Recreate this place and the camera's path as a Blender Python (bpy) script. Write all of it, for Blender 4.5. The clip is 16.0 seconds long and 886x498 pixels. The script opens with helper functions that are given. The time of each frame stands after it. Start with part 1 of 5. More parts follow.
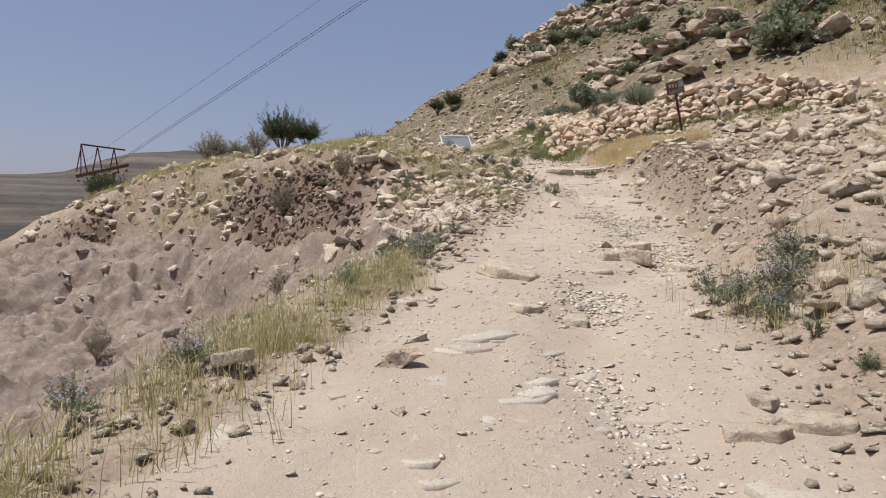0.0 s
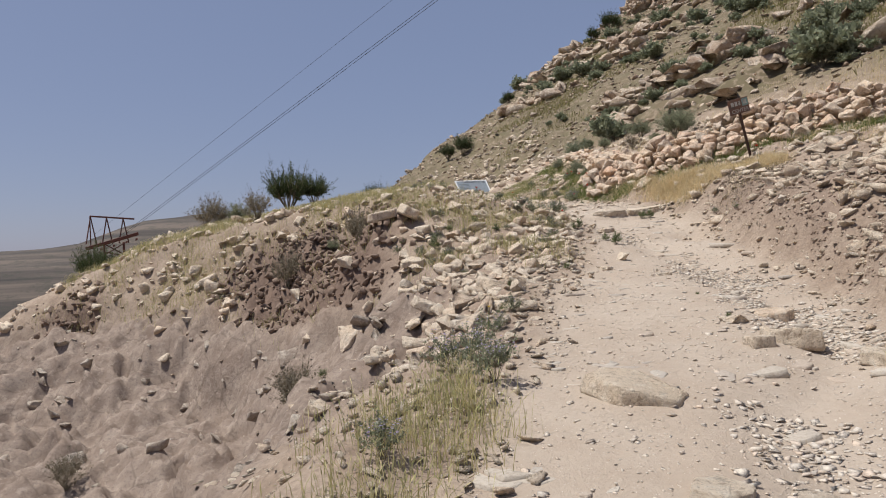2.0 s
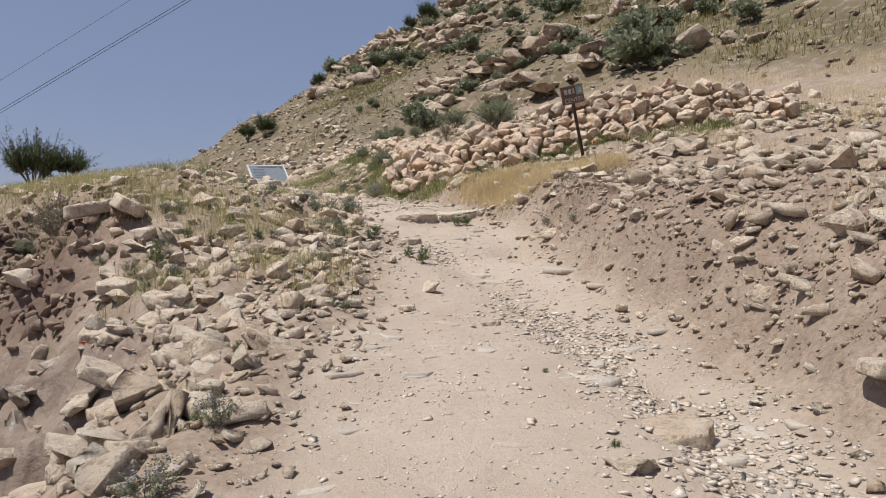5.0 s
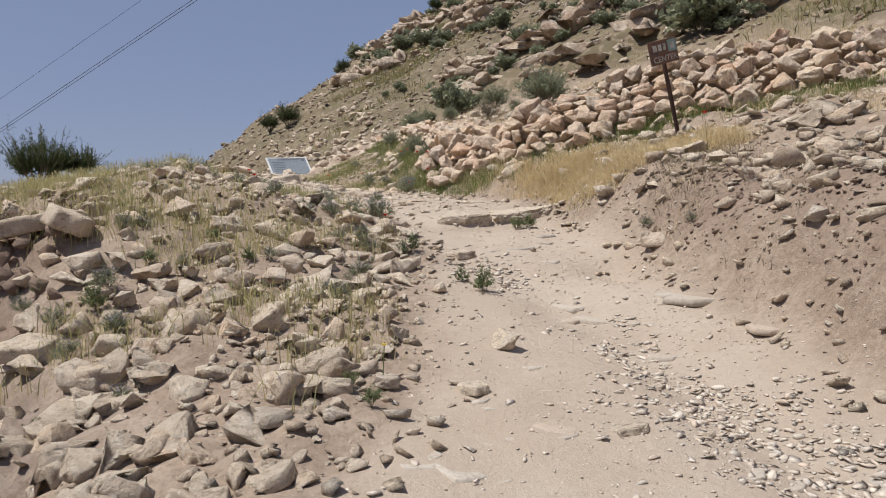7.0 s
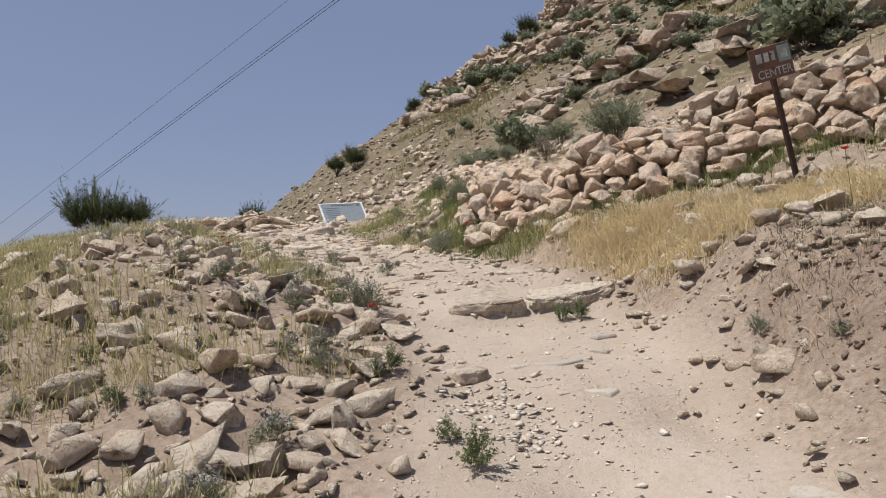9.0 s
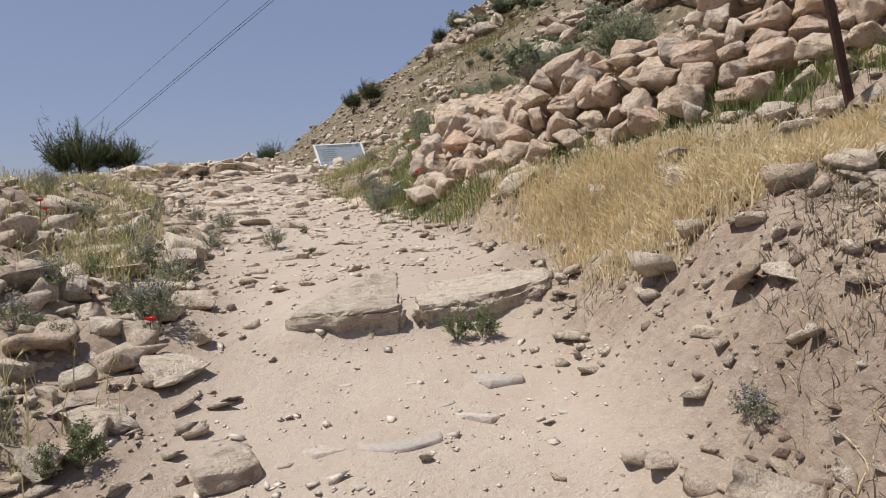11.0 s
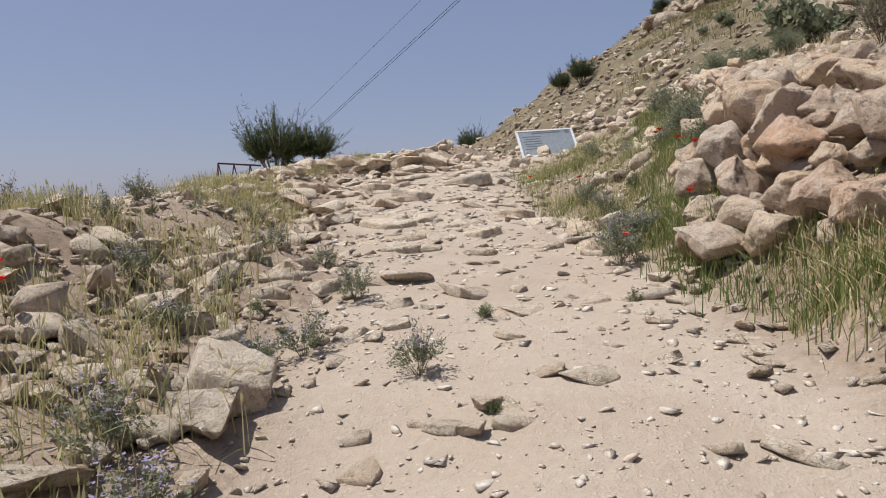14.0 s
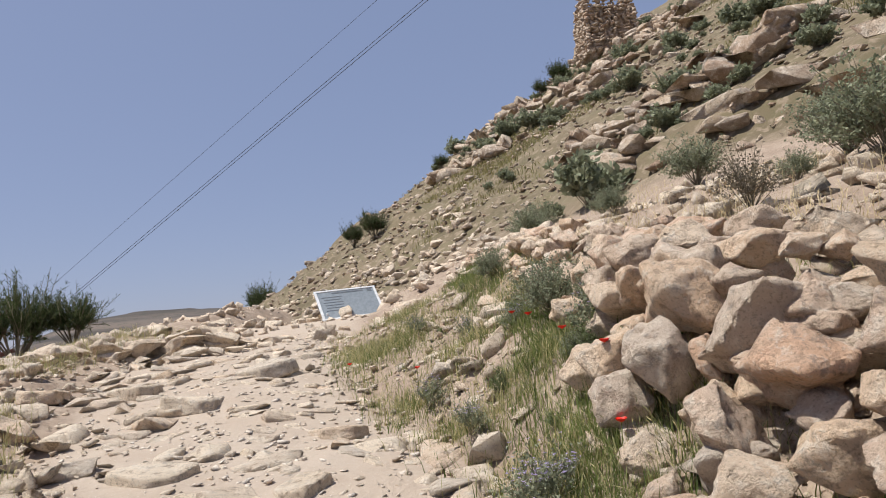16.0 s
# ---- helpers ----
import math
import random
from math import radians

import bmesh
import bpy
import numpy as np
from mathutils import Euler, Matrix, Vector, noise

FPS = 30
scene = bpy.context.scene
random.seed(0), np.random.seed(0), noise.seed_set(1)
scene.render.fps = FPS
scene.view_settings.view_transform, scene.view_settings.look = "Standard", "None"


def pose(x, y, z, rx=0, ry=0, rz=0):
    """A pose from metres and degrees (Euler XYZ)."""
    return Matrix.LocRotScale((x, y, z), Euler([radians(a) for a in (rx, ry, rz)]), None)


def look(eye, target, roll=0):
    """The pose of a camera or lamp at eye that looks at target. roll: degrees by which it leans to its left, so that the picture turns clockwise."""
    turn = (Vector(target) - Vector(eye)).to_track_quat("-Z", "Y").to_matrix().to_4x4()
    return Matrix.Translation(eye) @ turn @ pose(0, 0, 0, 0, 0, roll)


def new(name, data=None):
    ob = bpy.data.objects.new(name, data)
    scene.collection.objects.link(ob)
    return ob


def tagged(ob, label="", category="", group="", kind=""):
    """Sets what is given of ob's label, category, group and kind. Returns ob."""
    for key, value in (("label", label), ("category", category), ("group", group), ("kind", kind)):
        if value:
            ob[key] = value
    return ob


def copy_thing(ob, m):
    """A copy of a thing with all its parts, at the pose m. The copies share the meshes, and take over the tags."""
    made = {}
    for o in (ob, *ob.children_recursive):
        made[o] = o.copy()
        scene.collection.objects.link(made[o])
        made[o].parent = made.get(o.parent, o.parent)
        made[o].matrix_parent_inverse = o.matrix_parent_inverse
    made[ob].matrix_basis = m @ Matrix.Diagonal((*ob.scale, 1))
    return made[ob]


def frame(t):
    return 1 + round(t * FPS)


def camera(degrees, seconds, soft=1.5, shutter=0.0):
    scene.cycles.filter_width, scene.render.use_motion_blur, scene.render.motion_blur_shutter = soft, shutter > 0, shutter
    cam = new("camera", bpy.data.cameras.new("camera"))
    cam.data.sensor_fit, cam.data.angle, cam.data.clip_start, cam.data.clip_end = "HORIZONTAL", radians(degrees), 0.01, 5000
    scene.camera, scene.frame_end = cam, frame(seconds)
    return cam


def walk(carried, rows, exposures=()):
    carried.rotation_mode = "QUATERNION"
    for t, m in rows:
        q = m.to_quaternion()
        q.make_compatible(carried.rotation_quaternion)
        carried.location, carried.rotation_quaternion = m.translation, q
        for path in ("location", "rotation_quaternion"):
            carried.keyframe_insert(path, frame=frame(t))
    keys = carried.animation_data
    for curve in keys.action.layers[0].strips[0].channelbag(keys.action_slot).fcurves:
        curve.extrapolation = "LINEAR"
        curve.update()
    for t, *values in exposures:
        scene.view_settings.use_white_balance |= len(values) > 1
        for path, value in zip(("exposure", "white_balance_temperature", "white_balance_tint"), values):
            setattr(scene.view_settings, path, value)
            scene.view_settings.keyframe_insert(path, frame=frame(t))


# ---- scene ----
cam = camera(64.9, 16.0, 1.0)
PATH = [
    (0, (0.287, 0.267, 1.571), (0.248, 2.263, 1.451), 1.5),
    (0.5, (0.091, 0.91, 1.591), (0.157, 2.904, 1.462), 0.4),
    (1, (-0.141, 1.573, 1.736), (-0.201, 3.572, 1.688), -0.9),
    (1.5, (-0.268, 2.253, 1.819), (-0.334, 4.252, 1.836), -2.1),
    (2, (-0.22, 3.073, 1.872), (-0.297, 5.072, 1.883), -2.5),
    (2.5, (-0.061, 3.761, 1.936), (-0.286, 5.747, 2.009), -3.0),
    (3, (0.212, 4.384, 2.019), (0.181, 6.381, 2.124), -2.2),
    (3.5, (0.455, 4.939, 2.063), (0.668, 6.927, 2.075), -1.1),
    (4, (0.563, 5.491, 2.078), (0.799, 7.476, 2.037), -1.1),
    (4.5, (0.602, 6.127, 2.208), (1.053, 8.074, 2.131), 0.1),
    (4.7, (0.603, 6.382, 2.222), (1.059, 8.329, 2.191), -0.4),
    (6.8, (0.858, 9.326, 2.552), (1.287, 11.277, 2.455), -1.5),
    (7, (0.916, 9.632, 2.536), (1.283, 11.596, 2.466), -2.3),
    (7.5, (1.139, 10.313, 2.676), (1.518, 12.276, 2.717), -1.9),
    (8, (1.428, 10.952, 2.763), (1.849, 12.907, 2.811), -2.1),
    (8.2, (1.508, 11.189, 2.829), (1.817, 13.164, 2.894), -3.9),
    (10.3, (3.188, 13.669, 3.177), (3.268, 15.664, 3.074), -2.7),
    (10.5, (3.29, 13.891, 3.199), (3.374, 15.886, 3.074), -2.6),
    (11, (3.54, 14.505, 3.253), (3.546, 16.501, 3.123), -3.4),
    (11.5, (3.693, 15.18, 3.28), (3.375, 17.153, 3.204), -3.9),
    (12, (3.796, 15.801, 3.445), (3.394, 17.76, 3.44), -3.5),
    (12.5, (3.798, 16.375, 3.572), (3.49, 18.347, 3.44), -3.5),
    (13, (3.572, 16.979, 3.552), (3.088, 18.917, 3.472), -3.6),
    (13.5, (3.289, 17.576, 3.606), (2.766, 19.5, 3.444), -3.0),
    (14, (2.961, 18.166, 3.708), (2.405, 20.081, 3.558), -2.4),
    (14.2, (2.823, 18.386, 3.768), (2.249, 20.296, 3.616), -1.6),
    (14.5, (2.638, 18.72, 3.846), (2.352, 20.7, 3.87), -1.9),
    (15, (2.464, 19.169, 3.944), (2.295, 21.16, 4.023), -3.7),
    (15.5, (2.414, 19.65, 4.175), (2.427, 21.647, 4.291), -6.7),
    (16, (2.384, 20.078, 4.232), (2.439, 22.064, 4.458), -6.0),
]
walk(cam, [(t, look(eye, target, roll)) for t, eye, target, roll in PATH],
     [(0, 0.02, 6420, 9), (1, -0.11, 6420, 9), (2.5, 0.0, 6420, 9), (3.5, 0.06, 6420, 9), (4.5, -0.04, 6420, 9), (8, -0.05, 6420, 9), (11, 0.02, 6420, 9), (14.5, 0.06, 6420, 9), (16, 0.23, 6420, 9)])

# ---- world, sun, exposure ----
SUN_EL, SUN_AZ = radians(66), radians(-98)     # azimuth from +y towards +x
world = bpy.data.worlds.new("sky")
scene.world = world
world.use_nodes = True
wn = world.node_tree
sky = wn.nodes.new("ShaderNodeTexSky")
sky.sky_type, sky.sun_disc = "NISHITA", False
sky.sun_elevation, sky.sun_rotation = SUN_EL, SUN_AZ
sky.air_density, sky.dust_density, sky.ozone_density, sky.altitude = 1.0, 2.0, 3.0, 900
tint = wn.nodes.new("ShaderNodeMix")
tint.data_type, tint.blend_type = "RGBA", "MULTIPLY"
tint.inputs[0].default_value, tint.inputs[7].default_value = 1.0, (1.40, 1.10, 1.0, 1)   # dusty haze
wn.links.new(sky.outputs[0], tint.inputs[6])
veil = wn.nodes.new("ShaderNodeMix")
veil.data_type = "RGBA"
veil.inputs[0].default_value, veil.inputs[7].default_value = 0.6, (2.55, 3.2, 5.1, 1)   # pale veil of dust over the whole sky
wn.links.new(tint.outputs[2], veil.inputs[6])
wn.links.new(veil.outputs[2], wn.nodes["Background"].inputs[0])
wn.nodes["Background"].inputs[1].default_value = 0.091
sun = new("sun", bpy.data.lights.new("sun", "SUN"))
sun.data.energy, sun.data.angle, sun.data.color = 5.0, radians(0.6), (1.0, 0.97, 0.93)
sun_dir = Vector((math.cos(SUN_EL) * math.sin(SUN_AZ), math.cos(SUN_EL) * math.cos(SUN_AZ), math.sin(SUN_EL)))
sun.matrix_world = look(sun_dir * 100, (0, 0, 0))

# ---- materials ----
rng = np.random.default_rng(7)


class Mat:
    """A small node-material builder."""

    def __init__(self, name, rough=0.9, metal=0.0):
        self.m = bpy.data.materials.new(name)
        self.m.use_nodes = True
        self.t = self.m.node_tree
        self.bsdf = self.t.nodes["Principled BSDF"]
        self.bsdf.inputs["Roughness"].default_value = rough
        self.bsdf.inputs["Metallic"].default_value = metal
        self.bsdf.inputs["Specular IOR Level"].default_value = 0.25

    def node(self, kind, **ins):
        n = self.t.nodes.new(kind)
        for k, v in ins.items():
            self.put(n.inputs[k.replace("_", " ")], v)
        return n

    def put(self, socket, v):
        if isinstance(v, bpy.types.NodeSocket):
            self.t.links.new(v, socket)
        else:
            socket.default_value = v

    def coords(self, space="Object"):
        return self.t.nodes.new("ShaderNodeTexCoord").outputs[space]

    def world_pos(self):
        return self.t.nodes.new("ShaderNodeNewGeometry").outputs["Position"]

    def noise(self, vec, scale, detail=5, rough=0.6):
        n = self.node("ShaderNodeTexNoise", Scale=scale, Detail=detail, Roughness=rough)
        self.put(n.inputs["Vector"], vec)
        return n.outputs["Fac"]

    def voronoi(self, vec, scale, feature="F1", out="Distance"):
        n = self.node("ShaderNodeTexVoronoi", Scale=scale)
        n.feature = feature
        self.put(n.inputs["Vector"], vec)
        return n.outputs[out]

    def stretch(self, vec, s):
        n = self.t.nodes.new("ShaderNodeMapping")
        n.inputs["Scale"].default_value = s
        self.put(n.inputs["Vector"], vec)
        return n.outputs[0]

    def ramp(self, fac, *stops):
        n = self.t.nodes.new("ShaderNodeValToRGB")
        e = n.color_ramp.elements
        while len(e) < len(stops):
            e.new(0.5)
        for el, (p, c) in zip(e, stops):
            el.position, el.color = p, (*c, 1) if not isinstance(c, (int, float)) else (c, c, c, 1)
        self.put(n.inputs[0], fac)
        return n.outputs[0]

    def mix(self, fac, a, b, mode="MIX"):
        n = self.t.nodes.new("ShaderNodeMix")
        n.data_type, n.blend_type = "RGBA", mode
        self.put(n.inputs[0], fac)
        for s, v in ((n.inputs[6], a), (n.inputs[7], b)):
            self.put(s, (*v, 1) if isinstance(v, tuple) and len(v) == 3 else v)
        return n.outputs[2]

    def math(self, op, a, b=0.0):
        n = self.t.nodes.new("ShaderNodeMath")
        n.operation = op
        self.put(n.inputs[0], a)
        self.put(n.inputs[1], b)
        return n.outputs[0]

    def attr(self, name):
        n = self.t.nodes.new("ShaderNodeAttribute")
        n.attribute_name = name
        return n.outputs["Fac"]

    def random(self):
        return self.t.nodes.new("ShaderNodeObjectInfo").outputs["Random"]

    def island(self):
        return self.t.nodes.new("ShaderNodeNewGeometry").outputs["Random Per Island"]

    def colour(self, v):
        self.put(self.bsdf.inputs["Base Color"], (*v, 1) if isinstance(v, tuple) else v)
        return self

    def bump(self, height, strength=0.5, dist=0.02):
        n = self.node("ShaderNodeBump", Strength=strength, Distance=dist)
        self.put(n.inputs["Height"], height)
        self.put(self.bsdf.inputs["Normal"], n.outputs[0])
        return self


def rock_material(name, per_island, stops, dark=0.35, size=1.0):
    k = Mat(name, 0.93)
    p = k.world_pos()
    tone = k.ramp(k.island() if per_island else k.random(), *stops)
    big = k.noise(p, 2.8 / size, 5, 0.65)
    mid = k.noise(p, 11 / size, 7, 0.72)
    fine = k.noise(p, 60 / size, 6, 0.75)
    c = k.mix(k.ramp(big, (0.38, 0.0), (0.62, 0.5)), tone, (0.72, 0.61, 0.475))
    # crevice shade and highlights painted in: hollows of the bump darker, crests paler
    c = k.mix(k.ramp(mid, (0.37, 0.6), (0.46, 0.0)), c, (0.27, 0.185, 0.125))
    c = k.mix(k.ramp(mid, (0.52, 0.0), (0.62, 0.6)), c, (0.78, 0.69, 0.565))
    c = k.mix(k.math("MULTIPLY", k.ramp(k.noise(p, 7 / size, 7, 0.8), (0.55, 0.0), (0.64, 1.0)), dark), c, (0.19, 0.175, 0.16))
    # fine pits of the bump darkened too, as painted crevice shade
    c = k.mix(k.ramp(fine, (0.36, 0.5), (0.46, 0.0)), c, (0.22, 0.165, 0.12))
    k.colour(c)
    h = k.math("ADD", k.math("MULTIPLY", fine, 0.45), k.math("MULTIPLY", mid, 1.1))
    return k.bump(k.math("ADD", h, big), 1.0, 0.05 * size).m


PALE = ((0.0, (0.66, 0.525, 0.38)), (0.3, (0.76, 0.63, 0.475)), (0.55, (0.58, 0.47, 0.355)), (0.78, (0.70, 0.525, 0.37)), (1.0, (0.52, 0.44, 0.35)))
WARM = ((0.0, (0.66, 0.45, 0.29)), (0.3, (0.72, 0.54, 0.37)), (0.55, (0.58, 0.44, 0.32)), (0.75, (0.66, 0.425, 0.28)), (1.0, (0.52, 0.43, 0.34)))
ROCK = rock_material("limestone", False, PALE)
ROCK_STUFF = rock_material("limestone_rubble", True, PALE)
WALL_ROCK = rock_material("wall_limestone", False, WARM, 0.55)


def chip_material(name, f):
    """Loose pale chips; f dims the tones, for dustier stone."""
    k = Mat(name, 0.93)
    p = k.world_pos()
    tone = k.ramp(k.island(), (0.0, (0.55 * f, 0.47 * f, 0.38 * f)), (0.4, (0.66 * f, 0.58 * f, 0.475 * f)), (0.7, (0.52 * f, 0.46 * f, 0.39 * f)), (1.0, (0.60 * f, 0.48 * f, 0.37 * f)))
    k.colour(k.mix(k.ramp(k.noise(p, 45, 5, 0.7), (0.40, 0.45), (0.52, 0.0)), tone, (0.36 * f, 0.29 * f, 0.225 * f)))
    return k.bump(k.noise(p, 70, 5, 0.7), 0.6, 0.01).m


CHIP = chip_material("stone_chips", 1.05)
FLAG = chip_material("dusty_flags", 0.76)
RUIN = rock_material("ruin_masonry", True, ((0.0, (0.40, 0.26, 0.17)), (0.5, (0.46, 0.33, 0.23)), (1.0, (0.34, 0.26, 0.19))), 0.4, 2.0)
HILL_ROCK = rock_material("hill_limestone", True, tuple((p, tuple(0.62 * v for v in c)) for p, c in WARM), 0.6, 2.5)


def ground_material():
    k = Mat("dry_ground", 0.95)
    p = k.world_pos()
    n1, n2, n3, n4 = k.noise(p, 0.45, 5), k.noise(p, 2.6, 6, 0.65), k.noise(p, 19, 6, 0.7), k.noise(p, 90, 4, 0.7)
    trail, bed, scarp, hill, far = (k.attr(a) for a in ("trail", "bedrock", "scarp", "hillside", "distance"))
    soil = k.mix(k.ramp(n2, (0.3, 0.0), (0.7, 1.0)), (0.265, 0.192, 0.138), (0.43, 0.338, 0.255))
    speck = k.voronoi(p, 30)
    speck2 = k.voronoi(p, 75)
    soil = k.mix(k.ramp(speck, (0.16, 0.6), (0.26, 0.0)), soil, (0.416, 0.352, 0.280))
    soil = k.mix(k.ramp(n3, (0.35, 0.6), (0.55, 0.0)), soil, (0.176, 0.128, 0.092))
    dust = k.mix(k.ramp(n1, (0.3, 0.0), (0.7, 1.0)), (0.43, 0.345, 0.266), (0.478, 0.396, 0.313))
    dust = k.mix(k.ramp(n3, (0.32, 0.5), (0.5, 0.0)), dust, (0.369, 0.295, 0.226))
    dust = k.mix(k.ramp(k.noise(p, 1.3, 6, 0.7), (0.42, 0.0), (0.6, 0.6)), dust, (0.402, 0.316, 0.238))
    dust = k.mix(k.ramp(speck2, (0.14, 0.45), (0.24, 0.0)), dust, (0.312, 0.254, 0.201))
    dust = k.mix(k.ramp(speck, (0.10, 0.55), (0.19, 0.0)), dust, (0.558, 0.492, 0.410))
    rock = k.mix(k.ramp(n2, (0.3, 0.0), (0.7, 1.0)), (0.20, 0.145, 0.11), (0.335, 0.265, 0.21))
    rock = k.mix(k.ramp(n3, (0.36, 0.7), (0.5, 0.0)), rock, (0.18, 0.135, 0.11))
    rock = k.mix(k.ramp(k.voronoi(p, 1.1, "DISTANCE_TO_EDGE"), (0.0, 0.45), (0.03, 0.0)), rock, (0.12, 0.09, 0.07))
    rock = k.mix(k.ramp(k.noise(p, 5, 7, 0.75), (0.54, 0.0), (0.62, 0.55)), rock, (0.40, 0.325, 0.262))
    red = k.mix(n3, (0.11, 0.075, 0.057), (0.25, 0.172, 0.128))
    hs = k.mix(k.ramp(n1, (0.35, 0.0), (0.65, 1.0)), (0.122, 0.097, 0.056), (0.20, 0.153, 0.098))
    hs = k.mix(k.ramp(k.noise(p, 0.9, 6, 0.7), (0.46, 0.0), (0.6, 0.5)), hs, (0.115, 0.108, 0.05))
    hs = k.mix(k.ramp(n2, (0.52, 0.0), (0.62, 0.7)), hs, (0.31, 0.24, 0.172))
    strata = k.noise(k.stretch(p, (0.004, 0.004, 0.16)), 1.0, 6, 0.65)
    fr = k.mix(k.ramp(strata, (0.40, 0.0), (0.6, 1.0)), (0.05, 0.044, 0.04), (0.145, 0.115, 0.092))
    fr = k.mix(k.ramp(k.noise(p, 0.12, 5, 0.8), (0.5, 0.0), (0.6, 0.55)), fr, (0.055, 0.055, 0.042))
    c = k.mix(trail, soil, dust)
    c = k.mix(hill, c, hs)
    c = k.mix(bed, c, rock)
    c = k.mix(scarp, c, red)
    c = k.mix(far, c, fr)
    k.colour(c)
    h = k.math("ADD", k.math("MULTIPLY", n3, 1.0), k.math("MULTIPLY", n4, 0.35))
    h = k.math("ADD", h, k.math("MULTIPLY", k.noise(p, 6, 6, 0.7), 1.0))
    h = k.math("ADD", h, k.math("MULTIPLY", k.ramp(speck, (0.05, 1.0), (0.3, 0.0)), 0.1))
    return k.bump(h, 0.6, 0.045).m


def leaf_material(name, a, b, rough=0.6, island=True):
    k = Mat(name, rough)
    r = k.island() if island else k.random()
    p = k.world_pos()
    c = k.mix(r, a, b)
    c = k.mix(k.ramp(k.noise(p, 1.7, 3), (0.4, 0.0), (0.65, 0.5)), c, tuple(0.5 * (u + v) * 0.8 for u, v in zip(a, b)))
    k.colour(c)
    thin = k.node("ShaderNodeBsdfTranslucent", Color=c)
    both = k.t.nodes.new("ShaderNodeMixShader")
    both.inputs[0].default_value = 0.38
    k.t.links.new(k.bsdf.outputs[0], both.inputs[1])
    k.t.links.new(thin.outputs[0], both.inputs[2])
    k.t.links.new(both.outputs[0], k.t.nodes["Material Output"].inputs[0])
    return k.m


GROUND = ground_material()
STRAW = leaf_material("dry_straw", (0.62, 0.48, 0.26), (0.82, 0.70, 0.45), 0.7)
GREENGOLD = leaf_material("half_dry_grass", (0.29, 0.30, 0.12), (0.66, 0.56, 0.30), 0.7)
HILL_GRASS = leaf_material("hill_grass", (0.15, 0.155, 0.06), (0.40, 0.335, 0.15), 0.7)
GRASS = leaf_material("green_grass", (0.10, 0.15, 0.04), (0.28, 0.30, 0.10), 0.65)
SAGE = leaf_material("sage_leaves", (0.16, 0.18, 0.105), (0.36, 0.38, 0.25), 0.75)
BROOM = leaf_material("broom_twigs", (0.04, 0.06, 0.022), (0.11, 0.14, 0.055), 0.7)
DRYTWIG = leaf_material("dry_twigs", (0.15, 0.125, 0.085), (0.29, 0.25, 0.18), 0.85)
LILAC = leaf_material("lilac_petals", (0.34, 0.27, 0.48), (0.52, 0.45, 0.62), 0.6)
POPPY = Mat("poppy_petals", 0.5).colour((0.75, 0.03, 0.015)).m
YELLOW = Mat("yellow_petals", 0.5).colour((0.75, 0.55, 0.03)).m


def metal_paint(name, a, b, rough=0.7, metal=0.2):
    k = Mat(name, rough, metal)
    p = k.coords()
    k.colour(k.mix(k.ramp(k.noise(p, 9, 6, 0.7), (0.42, 0.0), (0.6, 1.0)), a, b))
    return k.bump(k.noise(p, 60, 4), 0.3, 0.004).m


RUST = metal_paint("rusty_steel", (0.16, 0.065, 0.05), (0.09, 0.05, 0.042))
POST = metal_paint("rusted_post", (0.10, 0.055, 0.04), (0.055, 0.036, 0.03))
SIGN_FACE = metal_paint("weathered_sign_paint", (0.20, 0.105, 0.07), (0.12, 0.085, 0.07), 0.8, 0.0)
SIGN_WHITE = metal_paint("faded_white_paint", (0.55, 0.55, 0.50), (0.36, 0.33, 0.28), 0.8, 0.0)
SIGN_TEAL = metal_paint("faded_teal_paint", (0.20, 0.33, 0.30), (0.26, 0.33, 0.30), 0.8, 0.0)
WHITE_FRAME = metal_paint("white_painted_steel", (0.74, 0.75, 0.75), (0.62, 0.62, 0.60), 0.5, 0.0)
PANEL = metal_paint("faded_board_print", (0.27, 0.30, 0.32), (0.22, 0.25, 0.27), 0.45, 0.0)
PRINT = metal_paint("dark_print", (0.10, 0.12, 0.14), (0.16, 0.17, 0.18), 0.4, 0.0)
CABLE = Mat("steel_cable", 0.6, 0.5).colour((0.05, 0.05, 0.055)).m


# ---- noise and terrain ----
def hash2(ix, iy, s):
    v = np.sin(ix * 127.1 + iy * 311.7 + s * 74.7) * 43758.5453
    return v - np.floor(v)


def vnoise(x, y, s=0):
    ix, iy = np.floor(x), np.floor(y)
    fx, fy = x - ix, y - iy
    ux, uy = fx * fx * (3 - 2 * fx), fy * fy * (3 - 2 * fy)
    a, b = hash2(ix, iy, s), hash2(ix + 1, iy, s)
    c, d = hash2(ix, iy + 1, s), hash2(ix + 1, iy + 1, s)
    return (a + (b - a) * ux) * (1 - uy) + (c + (d - c) * ux) * uy - 0.5


def fbm(x, y, s=0, octaves=4, gain=0.5):
    v, a = 0.0, 1.0
    for o in range(octaves):
        v = v + a * vnoise(x, y, s + o * 13)
        x, y, a = x * 2.03 + 17.3, y * 2.03 - 9.1, a * gain
    return v


def cells(x, y, s=0):
    """Distance to the nearest of a jittered set of points, and that point's own number."""
    ix, iy = np.floor(x), np.floor(y)
    best, num = np.full(np.shape(x), 9.0), np.zeros(np.shape(x))
    for ox in (-1, 0, 1):
        for oy in (-1, 0, 1):
            cx, cy = ix + ox, iy + oy
            d = np.hypot(cx + hash2(cx, cy, s) - x, cy + hash2(cx, cy, s + 5) - y)
            num = np.where(d < best, hash2(cx, cy, s + 9), num)
            best = np.minimum(best, d)
    return best, num


def ss(a, b, v):
    t = np.clip((v - a) / (b - a), 0, 1)
    return t * t * (3 - 2 * t)


